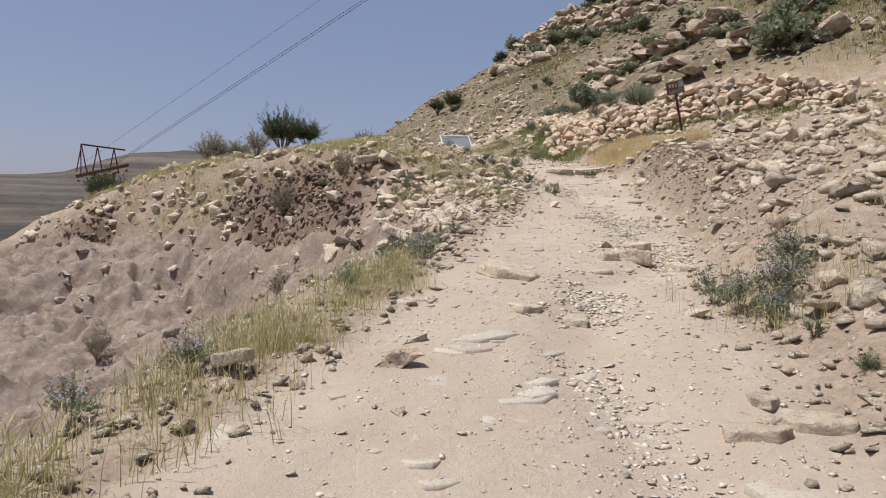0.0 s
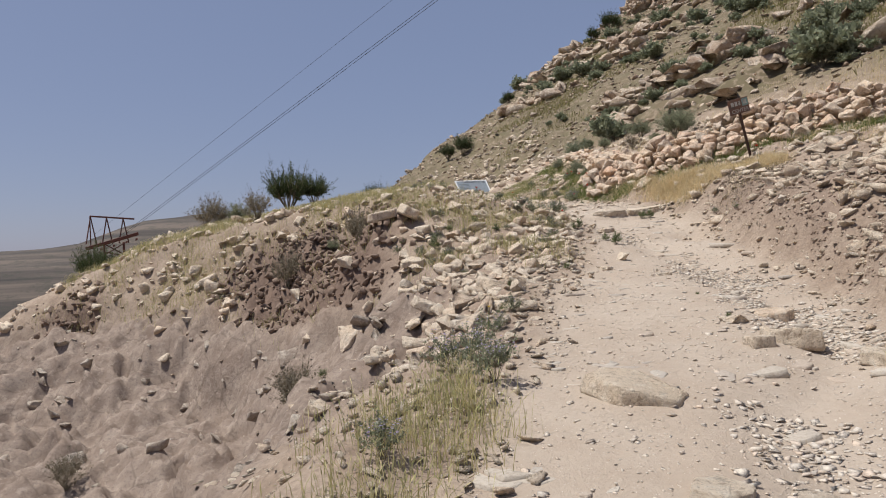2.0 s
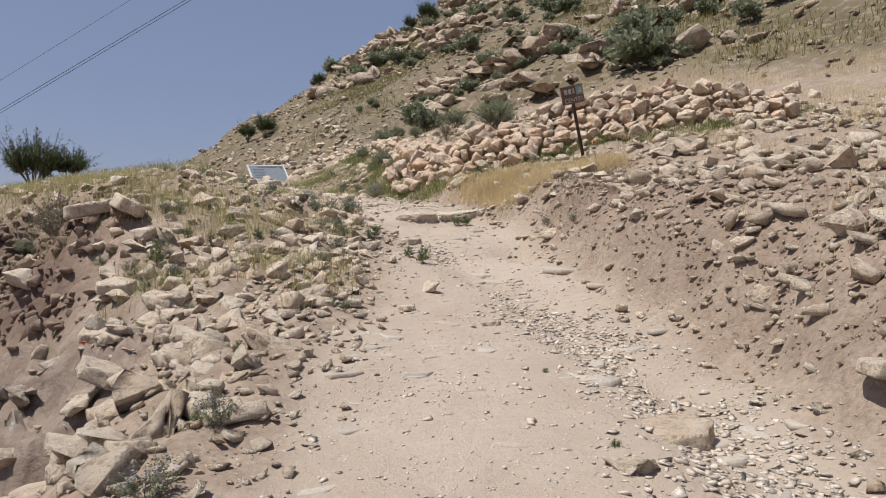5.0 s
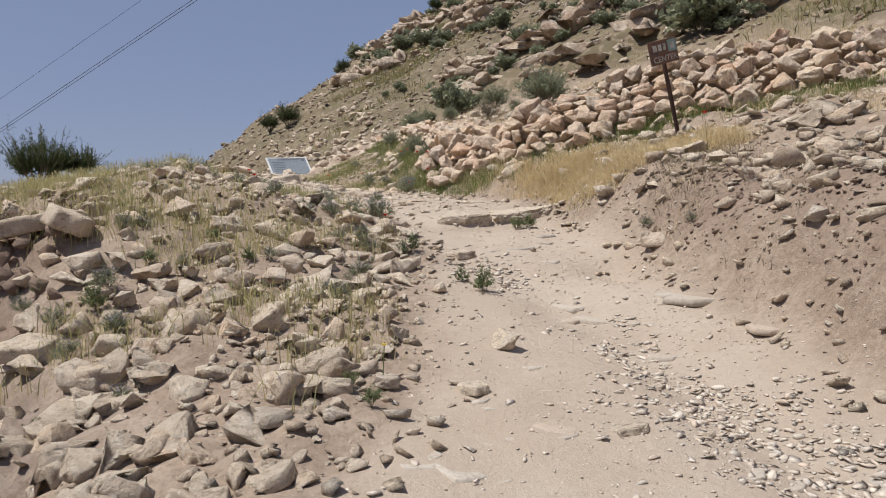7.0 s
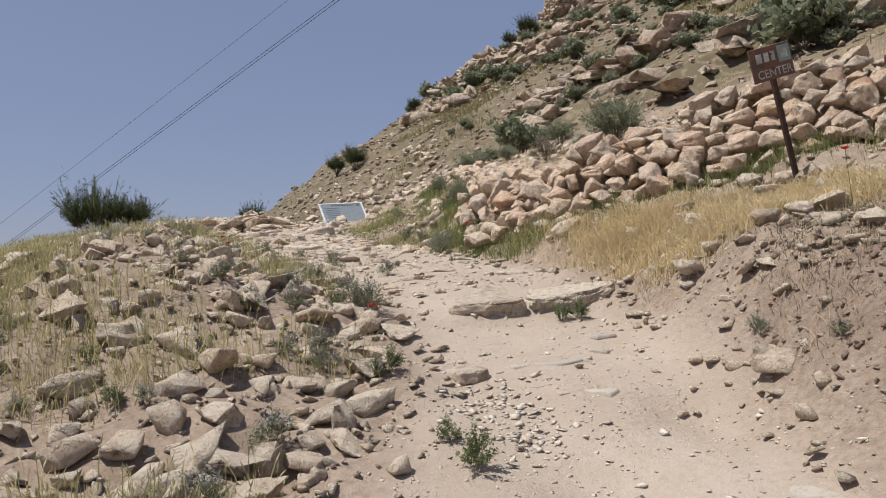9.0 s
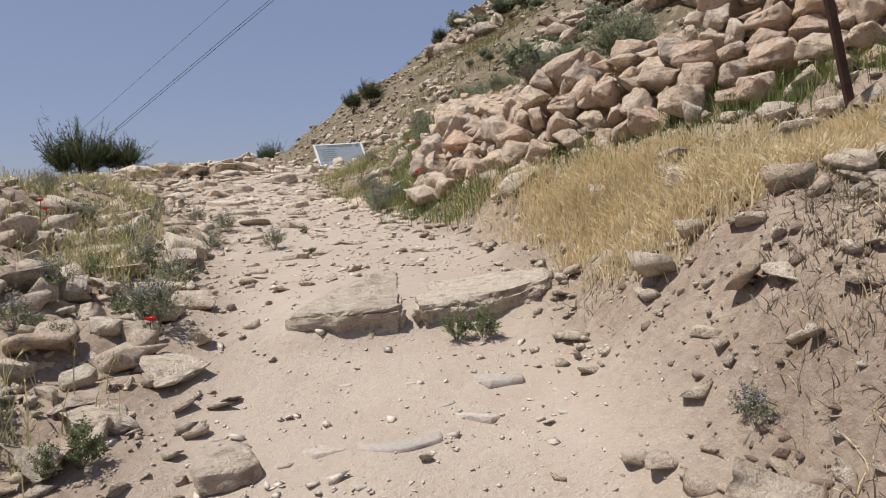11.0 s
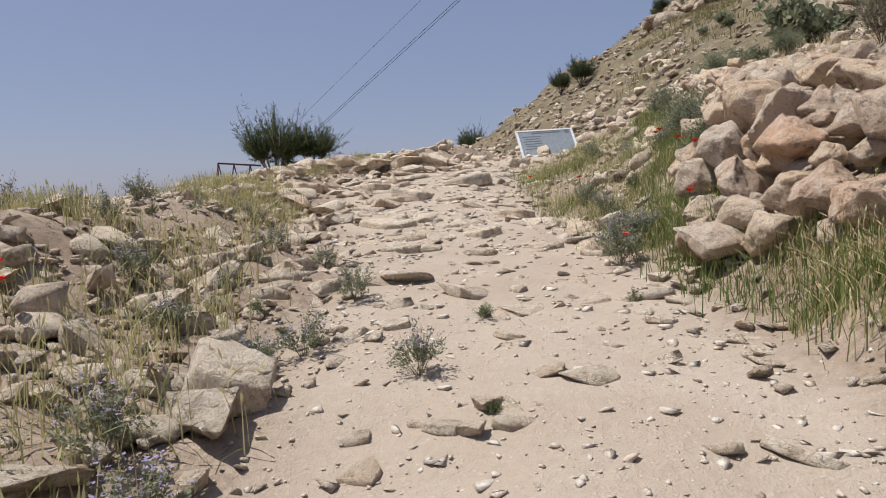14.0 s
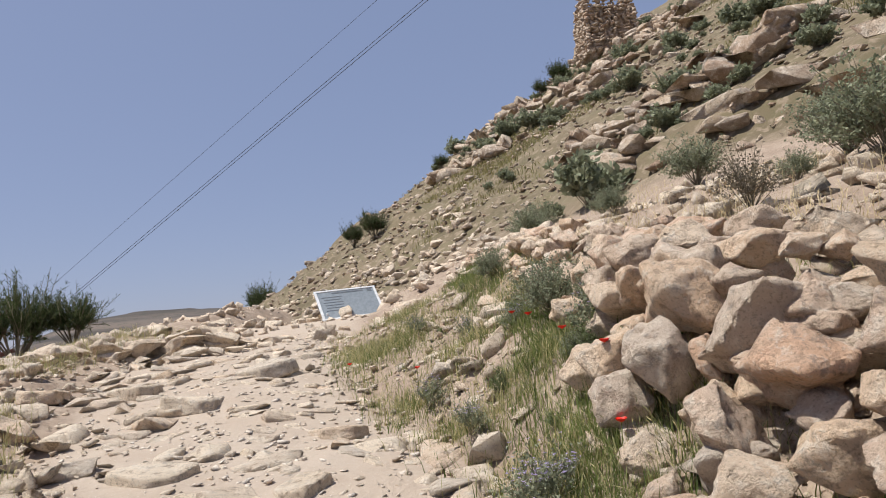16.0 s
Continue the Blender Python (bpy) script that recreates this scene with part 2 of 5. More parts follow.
def smax(a, b, k):
    return 0.5 * (a + b + np.sqrt((a - b) ** 2 + k * k))


def along(y, ys, vs):
    """A soft line through a few stations."""
    return sum(np.interp(y + o, ys, vs) for o in (-0.8, -0.4, 0, 0.4, 0.8)) / 5


def runnel(y):
    """Where the washed-out runnel of the trail lies, with its loose chips."""
    return np.interp(y, (0, 4, 5.2, 7.6, 8.4, 9.5, 11, 14.5, 15.7, 17, 18, 20, 24), (1.4, 1.33, 1.2, 1.8, 2.5, 3.0, 3.25, 3.25, 3.1, 2.7, 2.85, 2.7, 2.0))


def trail_z(y):
    return along(y, (-12, 0, 6, 11, 14.5, 17, 20.5, 23, 26, 32, 40, 60), (-1.2, 0, 0.62, 1.15, 1.58, 2.08, 2.80, 3.18, 3.5, 4.25, 4.74, 4.4))


def left_edge(y):
    return along(y, (-12, 0, 4, 8, 12, 14, 16.5, 19, 21, 24, 28, 32, 40), (-2.4, -1.5, -0.9, 0.0, 0.9, 1.5, 2.15, 2.2, 1.5, 0.2, -1.8, -2.6, -2.4))


def right_edge(y):
    return along(y, (-12, 0, 5.5, 8, 10, 14, 16, 18.6, 20, 22, 24, 28, 32, 40), (1.6, 1.9, 2.45, 3.0, 3.7, 4.3, 4.25, 4.25, 4.0, 3.3, 2.7, 1.4, 0.6, 0.6))


# swells and hollows of the slopes: centre, radii, height
SWELLS = ((-2.4, 17.3, 1.2, 1.2, 0.75), (-2.3, 13.7, 1.0, 1.1, 0.5), (0.3, 18.6, 1.6, 1.1, 0.28), (-5.0, 16.9, 1.6, 1.3, -0.75), (-9.3, 20.0, 2.4, 1.6, -0.85),
          (4.95, 17.5, 0.6, 1.1, 0.5), (4.1, 16.6, 0.4, 0.5, -0.18), (4.8, 11.6, 1.0, 1.3, -0.22), (5.1, 14.4, 0.7, 0.8, 0.28), (2.8, 28.0, 1.4, 4.0, -0.3), (3.6, 35.0, 1.6, 3.0, -0.3), (1.9, 33.3, 1.3, 3.6, -0.42), (-11.0, 23.0, 1.3, 2.6, -0.5))


def parts_of_land(x, y):
    """Height without fine relief, and how much of each kind of ground there is."""
    tz, xl, xr = trail_z(y), left_edge(y), right_edge(y)
    wob = 0.35 * fbm(x * 0.7, y * 0.7, 3, 3)
    dl, dr = xl - x + wob, x - xr + wob
    # the bank to the right, then the slope above it
    bank = along(y, (-12, 0, 6, 9, 12, 15, 17, 19, 22, 25, 40), (0.15, 0.25, 0.3, 0.75, 0.95, 0.6, 0.55, 0.35, 0.15, 0.25, 0.2))
    steep = along(y, (-12, 5, 9, 12, 17, 20, 24, 30, 45), (0.25, 0.28, 0.36, 0.36, 0.40, 0.47, 0.45, 0.42, 0.40))
    up_r = np.maximum(dr - 0.3, 0)
    right = tz + bank * ss(-0.1, 1.2, dr) + steep * np.minimum(up_r, 2.4) + 0.2 * np.maximum(up_r - 2.4, 0)
    # the land to the left: a gully under a broken slope, and the shelf behind it
    foot = 12.1 - 0.91 * np.clip(x, -6.5, 2.0)
    crest = 20.5 - 0.15 * np.minimum(x, 0)
    top = np.where(x < -1, 3.6 + 0.13 * (x + 1), 3.6 - 0.27 * (x + 1)) - 0.5 * np.maximum(-11 - x, 0)
    floor = np.interp(x, (-12, -7, -2.6, -1, 0, 2), (-1.0, -0.7, -0.3, 0.6, 1.1, 1.5))
    up = np.clip((y - foot) / np.maximum(crest - foot, 1.0), 0, 1)
    rise = up ** np.interp(x, (-6, -1, 0), (0.85, 0.75, 1.0))
    bed = floor + (top - floor) * rise - 0.36 * np.maximum(foot - y, 0) + 0.11 * np.maximum(y - crest, 0)
    side = tz - 0.5 * np.maximum(dl - 0.3, 0)
    left = smax(bed, side, 0.3) - 0.1
    left = np.maximum(left, -9 + 0.05 * x)
    wl = ss(0.1, 2.2, dl)
    z = np.where(dr > -0.6, right, tz) * (1 - wl) + left * wl
    # ground past the brow drops to the valley
    z = z - 0.03 * np.maximum(y - 44, 0) ** 1.6 - 0.35 * np.maximum(-16 - x, 0)
    # the big hill
    hill = 5.8 + 0.5 * (x - 4) + 0.29 * (y - 40)
    hill = hill + 0.8 * fbm(x * 0.09, y * 0.09, 21, 3) * ss(34, 60, y + x)
    over = -0.818 * (x + 6.1) + 0.575 * (y - 73)
    hill = hill - 0.5 * np.maximum(over + 3, 0) ** 1.25
    hill = np.minimum(hill, 95)
    zz = smax(z, hill, 0.7)
    on_hill = ss(-0.4, 0.8, hill - z)
    for cx, cy, rx, ry, up_by in SWELLS:
        zz = zz + up_by * np.exp(-((x - cx) / rx) ** 2 - ((y - cy) / ry) ** 2)
    trail = ss(0.25, -0.25, dl) * ss(0.35, -0.25, dr)
    rockbed = ss(np.interp(x, (-9, -6, -3), (0.74, 0.46, 0.34)), np.interp(x, (-9, -6, -3), (0.58, 0.28, 0.16)), up) * ss(1.3, 2.4, dl) * ss(4.0, 7.0, y - 0.3 * x)
    scar = ss(0.22, 0.32, up - np.interp(x, (-9, -6, -3), (0.36, 0.1, 0.0))) * ss(0.95, 0.7, up) * ss(1.4, 2.4, dl) * ss(-12.5, -10, x)
    scar = scar * ss(-1.2, -2.4, x) * ss(-0.12, 0.1, fbm(x * 0.45 + 3, y * 0.3, 31, 3) + 0.05)
    return zz, trail, rockbed, scar, on_hill, dl, dr, up


def relief(x, y, z, trail, rockbed, scar, on_hill):
    r = 0.05 * fbm(x * 1.1, y * 1.1, 41, 4) + 0.035 * fbm(x * 4, y * 4, 42, 4) * (1 - 0.45 * trail)
    # worn runnel and hollows of the trail
    r = r - trail * 0.10 * np.exp(-((x - runnel(y)) / 0.35) ** 2) * ss(18, 16, y)
    off = 1 - trail
    r = r + off * (0.12 * fbm(x * 1.7, y * 1.7, 44, 5, 0.6) + 0.05 * np.abs(fbm(x * 5, y * 5, 45, 3)))
    # massive pitted bedrock, split by a few joints
    v = y + 1.3 * z
    d2, n2 = cells(x * 0.33 + 0.3 * fbm(x * 0.5, v * 0.5, 6, 3), v * 0.26, 55)
    r = r + rockbed * (0.55 * (n2 - 0.5) * ss(0.95, 0.5, d2) + 0.42 * fbm(x * 0.55, v * 0.45, 56, 3, 0.5))
    d, n = cells(x * 1.1 + 0.3 * fbm(x, v, 5, 2), v * 1.0, 51)
    r = r + rockbed * (0.10 * (n - 0.5) * ss(0.85, 0.5, d) + 0.22 * fbm(x * 2.4, v * 2.4, 52, 6, 0.72) - 0.3 * ss(0.1, 0.32, fbm(x * 0.9, v * 0.5, 53, 4)))
    # crumbling red scarp
    r = r + scar * (-0.30 + 0.45 * fbm(x * 2.2, v * 2.2, 61, 5, 0.65))
    # ledges of the hill
    lz = 0.29 * y + 0.36 * x + 1.6 * fbm(x * 0.12, y * 0.12, 71, 3)
    saw = (lz * 0.36) % 1.0
    ledge = (ss(0.0, 0.16, saw) - saw) * ss(-0.05, 0.3, fbm(x * 0.10, y * 0.10, 72, 3) + 0.10)
    r = r + on_hill * (0.75 * ledge * ss(6, 16, x + 0.35 * (y - 20)) + 0.3 * fbm(x * 0.5, y * 0.5, 73, 4, 0.6) * ss(22, 40, y + x))
    # the step worn into the trail
    edge = 18.75 + 0.18 * (x - 3.4) + 0.25 * fbm(x * 1.3, 0 * y, 81, 2)
    step = ss(-0.12, 0.10, y - edge) * ss(2.2, 2.8, x) * ss(4.9, 4.5, x)
    return r + 0.09 * step * ss(21.5, 18.8, y) - 0.02 * ss(16.5, 18.0, y) * ss(18.8, 18.3, y) * trail


def distant(x, y):
    """Valley floor and the mesa beyond it."""
    r = np.hypot(x, y) + 1e-6
    az = np.degrees(np.arctan2(-x, y))
    el = np.interp(az, (-180, -60, -10, 5, 14, 22, 25.5, 28, 29.5, 34, 45, 60, 100, 180), (0.05, 0.05, 0.062, 0.060, 0.058, 0.062, 0.058, 0.040, 0.029, 0.020, 0.008, 0.03, 0.05, 0.05))
    ridge = 560 * el + 4 + 4 * fbm(x * 0.008, y * 0.008, 91, 4) + 2.5 * fbm(x * 0.05, y * 0.05, 93, 4)
    step = ridge * (0.62 * ss(300, 545, r) + 0.22 * ss(420, 470, r) + 0.16 * ss(520, 560, r))
    return step - 70 * ss(90, 190, r) * ss(420, 230, r)


def land(x, y):
    x, y = np.asarray(x, float), np.asarray(y, float)
    z, trail, rockbed, scar, on_hill, dl, dr, up = parts_of_land(x, y)
    z = z + relief(x, y, z, trail, rockbed, scar, on_hill)
    w = ss(105, 190, np.hypot(x, y - 30) - 0.55 * np.clip(x, 0, 90))
    z = z * (1 - w) + distant(x, y) * w
    return z, trail, rockbed, scar, on_hill, w


def ground_z(x, y):
    return land(x, y)[0]


def spacing(lo, hi, near_lo, near_hi, step, growth):
    mid = list(np.arange(near_lo, near_hi, step))
    out, s, v = [], step, near_hi
    while v < hi:
        out.append(v)
        s *= growth
        v += s
    back, s, v = [], step, near_lo - step
    while v > lo:
        back.append(v)
        s *= growth
        v -= s
    return np.array(back[::-1] + mid + out)


def mesh_from(name, verts, faces, mat, smooth=False):
    me = bpy.data.meshes.new(name)
    verts = np.asarray(verts, np.float32)
    faces = np.asarray(faces, np.int32)
    k = faces.shape[1]
    me.vertices.add(len(verts))
    me.vertices.foreach_set("co", verts.ravel())
    me.loops.add(faces.size)
    me.loops.foreach_set("vertex_index", faces.ravel())
    me.polygons.add(len(faces))
    me.polygons.foreach_set("loop_start", np.arange(0, faces.size, k, dtype=np.int32))
    if smooth:
        me.polygons.foreach_set("use_smooth", np.ones(len(faces), bool))
    me.update(calc_edges=True)
    me.materials.append(mat)
    return me


def build_ground():
    xs = spacing(-1500, 1500, -11.0, 7.0, 0.095, 1.045)
    ys = spacing(-900, 1500, -1.0, 25.0, 0.085, 1.04)
    gx, gy = np.meshgrid(xs, ys)
    z, trail, rockbed, scar, on_hill, w = land(gx, gy)
    dr = gx - right_edge(gy)
    raw = ss(0.15, 0.6, dr) * ss(2.2, 1.2, dr) * ss(8.5, 11, gy) * ss(18.2, 17.0, gy) * (0.35 + 0.65 * ss(-0.15, 0.2, fbm(gx * 1.1, gy * 1.1, 33, 4)))
    scar = np.maximum(scar, 0.38 * raw)
    nx, ny = len(xs), len(ys)
    v = np.stack([gx.ravel(), gy.ravel(), z.ravel()], 1)
    i = (np.arange(ny - 1)[:, None] * nx + np.arange(nx - 1)[None]).ravel()
    me = mesh_from("ground", v, np.stack([i, i + 1, i + nx + 1, i + nx], 1), GROUND, True)
    for key, val in (("trail", trail), ("bedrock", rockbed), ("scarp", scar), ("hillside", on_hill), ("distance", w)):
        a = me.attributes.new(key, "FLOAT", "POINT")
        a.data.foreach_set("value", np.ascontiguousarray(val.ravel(), np.float32))
    tagged(new("ground", me), "stony hillside with a pale dusty trail climbing through it", "ground", kind="structure")


build_ground()


# ---- stones ----
def part(name, me, parent, label=""):
    ob = new(name, me)
    ob.parent = parent
    if label:
        tagged(ob, label)
    return ob


def rock_arrays(seed, points=16, flat=0.7, cuts=0, rough=0.05, bevel=0.06):
    """An angular, worn block: the hull of a few points, bevelled, cut finer and roughened. Width about 1."""
    r = np.random.default_rng(seed)
    bm = bmesh.new()
    for _ in range(points):
        v = r.normal(size=3)
        v /= np.abs(v).max() ** 0.9 * np.linalg.norm(v) ** 0.1
        v *= r.uniform(0.38, 0.54)
        bm.verts.new((v[0], v[1] * 0.86, v[2] * flat))
    out = bmesh.ops.convex_hull(bm, input=bm.verts)
    junk = [g for g in out["geom_interior"] + out["geom_unused"] if isinstance(g, bmesh.types.BMVert)]
    bmesh.ops.delete(bm, geom=list(set(junk)), context="VERTS")
    bmesh.ops.dissolve_limit(bm, angle_limit=radians(16), verts=bm.verts, edges=bm.edges)
    if bevel:
        bmesh.ops.bevel(bm, geom=list(bm.edges), offset=bevel, segments=1, affect="EDGES", clamp_overlap=True)
    bmesh.ops.triangulate(bm, faces=bm.faces)
    for _ in range(cuts):
        bmesh.ops.subdivide_edges(bm, edges=[e for e in bm.edges if e.calc_length() > (0.2 if cuts < 3 else 0.105 if cuts == 3 else 0.05)], cuts=1)
        bmesh.ops.triangulate(bm, faces=bm.faces)
    if cuts:
        bm.normal_update()
        for v in bm.verts:
            p = v.co * 4.6 + Vector((seed * 1.7, 0, 0))
            near_two = noise.voronoi(p * 0.42)[0]
            crease = max(0.0, 0.16 - (near_two[1] - near_two[0])) * 1.1
            v.co += v.normal * rough * (1.5 * noise.fractal(p * 0.55, 0.8, 2.1, 5) + 0.8 * noise.turbulence(p * 1.3, 3, True) - 0.5 - crease * 5)
    co = np.array([v.co[:] for v in bm.verts])
    fa = np.array([[v.index for v in f.verts] for f in bm.faces])
    bm.free()
    return co, fa


FINE = [rock_arrays(i, 13 + i % 6, (0.65, 0.78, 0.58, 0.88)[i % 4], 3, 0.028, 0.026) for i in range(16)]
MEDIUM = [rock_arrays(20 + i, 10 + i % 4, (0.62, 0.75, 0.5, 0.7)[i % 4], 1, 0.026, 0.02) for i in range(8)]


def slab_arrays(seed, thick=0.17, cuts=3):
    """A broken flagstone: an uneven outline drawn up to a rough, nearly level top."""
    r = np.random.default_rng(seed)
    bm = bmesh.new()
    n = int(r.integers(5, 8))
    ring = [(0.5 * math.cos(a) * r.uniform(0.75, 1.1), 0.42 * math.sin(a) * r.uniform(0.75, 1.1)) for a in np.linspace(0, 2 * math.pi, n, endpoint=False) + r.uniform(-0.25, 0.25, n)]
    low = [bm.verts.new((x * 1.06, y * 1.06, -thick)) for x, y in ring]
    top = [bm.verts.new((x, y, thick * r.uniform(0.3, 0.75))) for x, y in ring]
    bm.faces.new(low[::-1])
    bm.faces.new(top)
    for i in range(n):
        bm.faces.new((low[i], low[(i + 1) % n], top[(i + 1) % n], top[i]))
    bmesh.ops.bevel(bm, geom=list(bm.edges), offset=0.025, segments=1, affect="EDGES", clamp_overlap=True)
    bmesh.ops.triangulate(bm, faces=bm.faces)
    for _ in range(cuts):
        bmesh.ops.subdivide_edges(bm, edges=[e for e in bm.edges if e.calc_length() > (0.09 if cuts > 1 else 0.25)], cuts=1)
        bmesh.ops.triangulate(bm, faces=bm.faces)
    bm.normal_update()
    for v in bm.verts:
        v.co += v.normal * 0.02 * noise.fractal(v.co * 5 + Vector((seed, 0, 0)), 0.9, 2.1, 4)
    co = np.array([v.co[:] for v in bm.verts])
    fa = np.array([[v.index for v in f.verts] for f in bm.faces])
    bm.free()
    return co, fa


SLABS = [slab_arrays(40 + i) for i in range(7)]
THIN_SLABS = [slab_arrays(50 + i, 0.17, 1) for i in range(7)]
PLAIN = [rock_arrays(60 + i, 13, (0.6, 0.45, 0.75)[i % 3], 0, 0, 0.05) for i in range(10)]
CHIPS = [rock_arrays(80 + i, 8, (0.42, 0.55, 0.28)[i % 3], 0, 0, 0) for i in range(12)]


def turn_matrices(n, tilt, r):
    """n rotations: any heading, and a small tilt."""
    a, tx, ty = r.uniform(0, 2 * np.pi, n), r.normal(0, tilt, n), r.normal(0, tilt, n)
    ca, sa = np.cos(a), np.sin(a)
    rz = np.zeros((n, 3, 3))
    rz[:, 0, 0], rz[:, 0, 1], rz[:, 1, 0], rz[:, 1, 1], rz[:, 2, 2] = ca, -sa, sa, ca, 1
    rx = np.zeros((n, 3, 3))
    rx[:, 0, 0] = 1
    rx[:, 1, 1], rx[:, 1, 2], rx[:, 2, 1], rx[:, 2, 2] = np.cos(tx), -np.sin(tx), np.sin(tx), np.cos(tx)
    ry = np.zeros((n, 3, 3))
    ry[:, 1, 1] = 1
    ry[:, 0, 0], ry[:, 0, 2], ry[:, 2, 0], ry[:, 2, 2] = np.cos(ty), np.sin(ty), -np.sin(ty), np.cos(ty)
    return ry @ rx @ rz


def joined(name, variants, pos, size, tilt, mat, label, category, r, flat=None):
    """Many loose stones in one sheet of stuff."""
    n = len(pos)
    rot = turn_matrices(n, tilt, r)
    pick = r.integers(0, len(variants), n)
    scale = size[:, None] * r.uniform(0.75, 1.3, (n, 3))
    if flat is not None:
        scale[:, 2] *= flat
    vs, fs, base = [], [], 0
    for k, (co, fa) in enumerate(variants):
        idx = np.nonzero(pick == k)[0]
        if not len(idx):
            continue
        p = np.einsum("nij,nvj->nvi", rot[idx], co[None] * scale[idx][:, None, :]) + pos[idx][:, None, :]
        vs.append(p.reshape(-1, 3))
        f = fa[None] + (np.arange(len(idx)) * len(co))[:, None, None] + base
        fs.append(f.reshape(-1, 3))
        base += len(idx) * len(co)
    me = mesh_from(name, np.concatenate(vs), np.concatenate(fs), mat)
    return tagged(new(name, me), label, category, kind="stuff")


def sizes(n, lo, hi, power, r):
    return lo + (hi - lo) * r.random(n) ** power


def on_ground(x, y, size, sink=0.12):
    return np.stack([x, y, ground_z(x, y) + size * sink], 1)


def spread(n, box, density, r, tries=40):
    """n places in a box, thinned by a density between 0 and 1."""
    got = np.zeros((0, 2))
    for _ in range(tries):
        p = np.stack([r.uniform(box[0], box[1], n), r.uniform(box[2], box[3], n)], 1)
        got = np.concatenate([got, p[r.random(n) < density(p[:, 0], p[:, 1])]])
        if len(got) >= n:
            break
    return got[:n, 0], got[:n, 1]


def edges(x, y):
    """Metres outside the trail to the left and to the right."""
    return left_edge(y) - x, x - right_edge(y)


# the drystone wall: stones piled against the slope on a bent line
WALL_LINE = np.array([(3.3, 33.5), (3.5, 30.0), (3.65, 27.0), (3.5, 24.6), (3.3, 22.9), (4.45, 21.4), (5.5, 20.4), (6.6, 19.6), (8.2, 18.7), (10.2, 18.0)])
WALL_HIGH = np.array([0.2, 0.25, 0.42, 0.72, 0.92, 1.05, 1.1, 1.15, 1.1, 0.6])
seg = np.r_[0, np.cumsum(np.hypot(*np.diff(WALL_LINE, axis=0).T))]


def wall_at(s):
    p = np.array([np.interp(s, seg, WALL_LINE[:, 0]), np.interp(s, seg, WALL_LINE[:, 1])])
    q = np.array([np.interp(s + 0.4, seg, WALL_LINE[:, 0]), np.interp(s + 0.4, seg, WALL_LINE[:, 1])])
    o = np.array([np.interp(s - 0.4, seg, WALL_LINE[:, 0]), np.interp(s - 0.4, seg, WALL_LINE[:, 1])])
    d = (q - o) / np.linalg.norm(q - o)
    return p, d, np.array([-d[1], d[0]]), np.interp(s, seg, WALL_HIGH)


ANGULAR = [rock_arrays(140 + i, 9 + i % 4, (0.6, 0.75, 0.52, 0.85)[i % 4], 3, 0.03, 0.014) for i in range(14)]
ROCK_MESHES = [mesh_from("rock", co, fa, ROCK) for co, fa in ANGULAR]
SLAB_MESHES = [mesh_from("slab", co, fa, ROCK) for co, fa in SLABS]
WALL_MESHES = [mesh_from("wall_stone", co, fa, WALL_ROCK) for co, fa in FINE]


def build_wall():
    r = np.random.default_rng(11)
    p0 = wall_at(seg[4])[0]
    wall = new("drystone_wall")
    wall.location = (*p0, float(ground_z(*p0)))
    tagged(wall, "tumbledown drystone wall of warm tan limestone blocks", "stone wall")
    bpy.context.view_layer.update()
    inv = Matrix.Translation(-wall.location)
    count = 0
    core = []
    row = 0
    level = 0.0
    while level < 1.35:
        s = 0.1 + r.uniform(0, 0.3)
        while s < seg[-1]:
            p, d, back, high = wall_at(s)
            size = r.uniform(0.22, 0.46) * (1.1 if 22 < p[1] < 26 else 0.88)
            if p[1] > 27.5:
                size *= 0.9
            if level < high - 0.1:
                inward = level * 0.9 + r.normal(0, 0.05)
                q = p + back * inward
                z = float(ground_z(*p)) + level + size * 0.30
                turn = math.degrees(math.atan2(d[1], d[0])) + r.normal(0, 22)
                core.append((q[0] + back[0] * 0.35, q[1] + back[1] * 0.35, z - 0.05, size))
                if count < 420:
                    m = inv @ pose(q[0], q[1], z, r.normal(0, 16), r.normal(0, 16), turn)
                    st = part("stone", WALL_MESHES[r.integers(len(WALL_MESHES))], wall)
                    st.matrix_local = m @ Matrix.Diagonal((size * r.uniform(1.0, 1.25), size * r.uniform(0.9, 1.15), size * r.uniform(0.9, 1.2), 1))
                    count += 1
            s += size * r.uniform(0.78, 0.98)
        level += r.uniform(0.17, 0.22)
        row += 1
    core = np.array(core)
    fill = joined("wall_core", MEDIUM, core[:, :3], core[:, 3] * 1.05, 0.4, WALL_ROCK_STUFF, "rubble filling behind the face of the wall", "", r)
    fill.parent = wall
    fill.matrix_local = inv
    # stones lying on the crown of the wall
    for s in np.arange(0.5, seg[-1] - 0.5, 0.42):
        p, d, back, high = wall_at(s)
        for inward in (0.9 * high + 0.1, 0.9 * high + 0.5):
            q = p + back * (inward + r.normal(0, 0.08))
            size = r.uniform(0.25, 0.48)
            z = max(float(ground_z(*p)) + high + r.normal(0, 0.06), float(ground_z(*q)) + 0.08)
            st = part("stone", WALL_MESHES[r.integers(len(WALL_MESHES))], wall)
            st.matrix_local = inv @ pose(q[0], q[1], z, r.normal(0, 18), r.normal(0, 18), r.uniform(0, 360)) @ Matrix.Diagonal((size * 1.2, size, size * 0.9, 1))


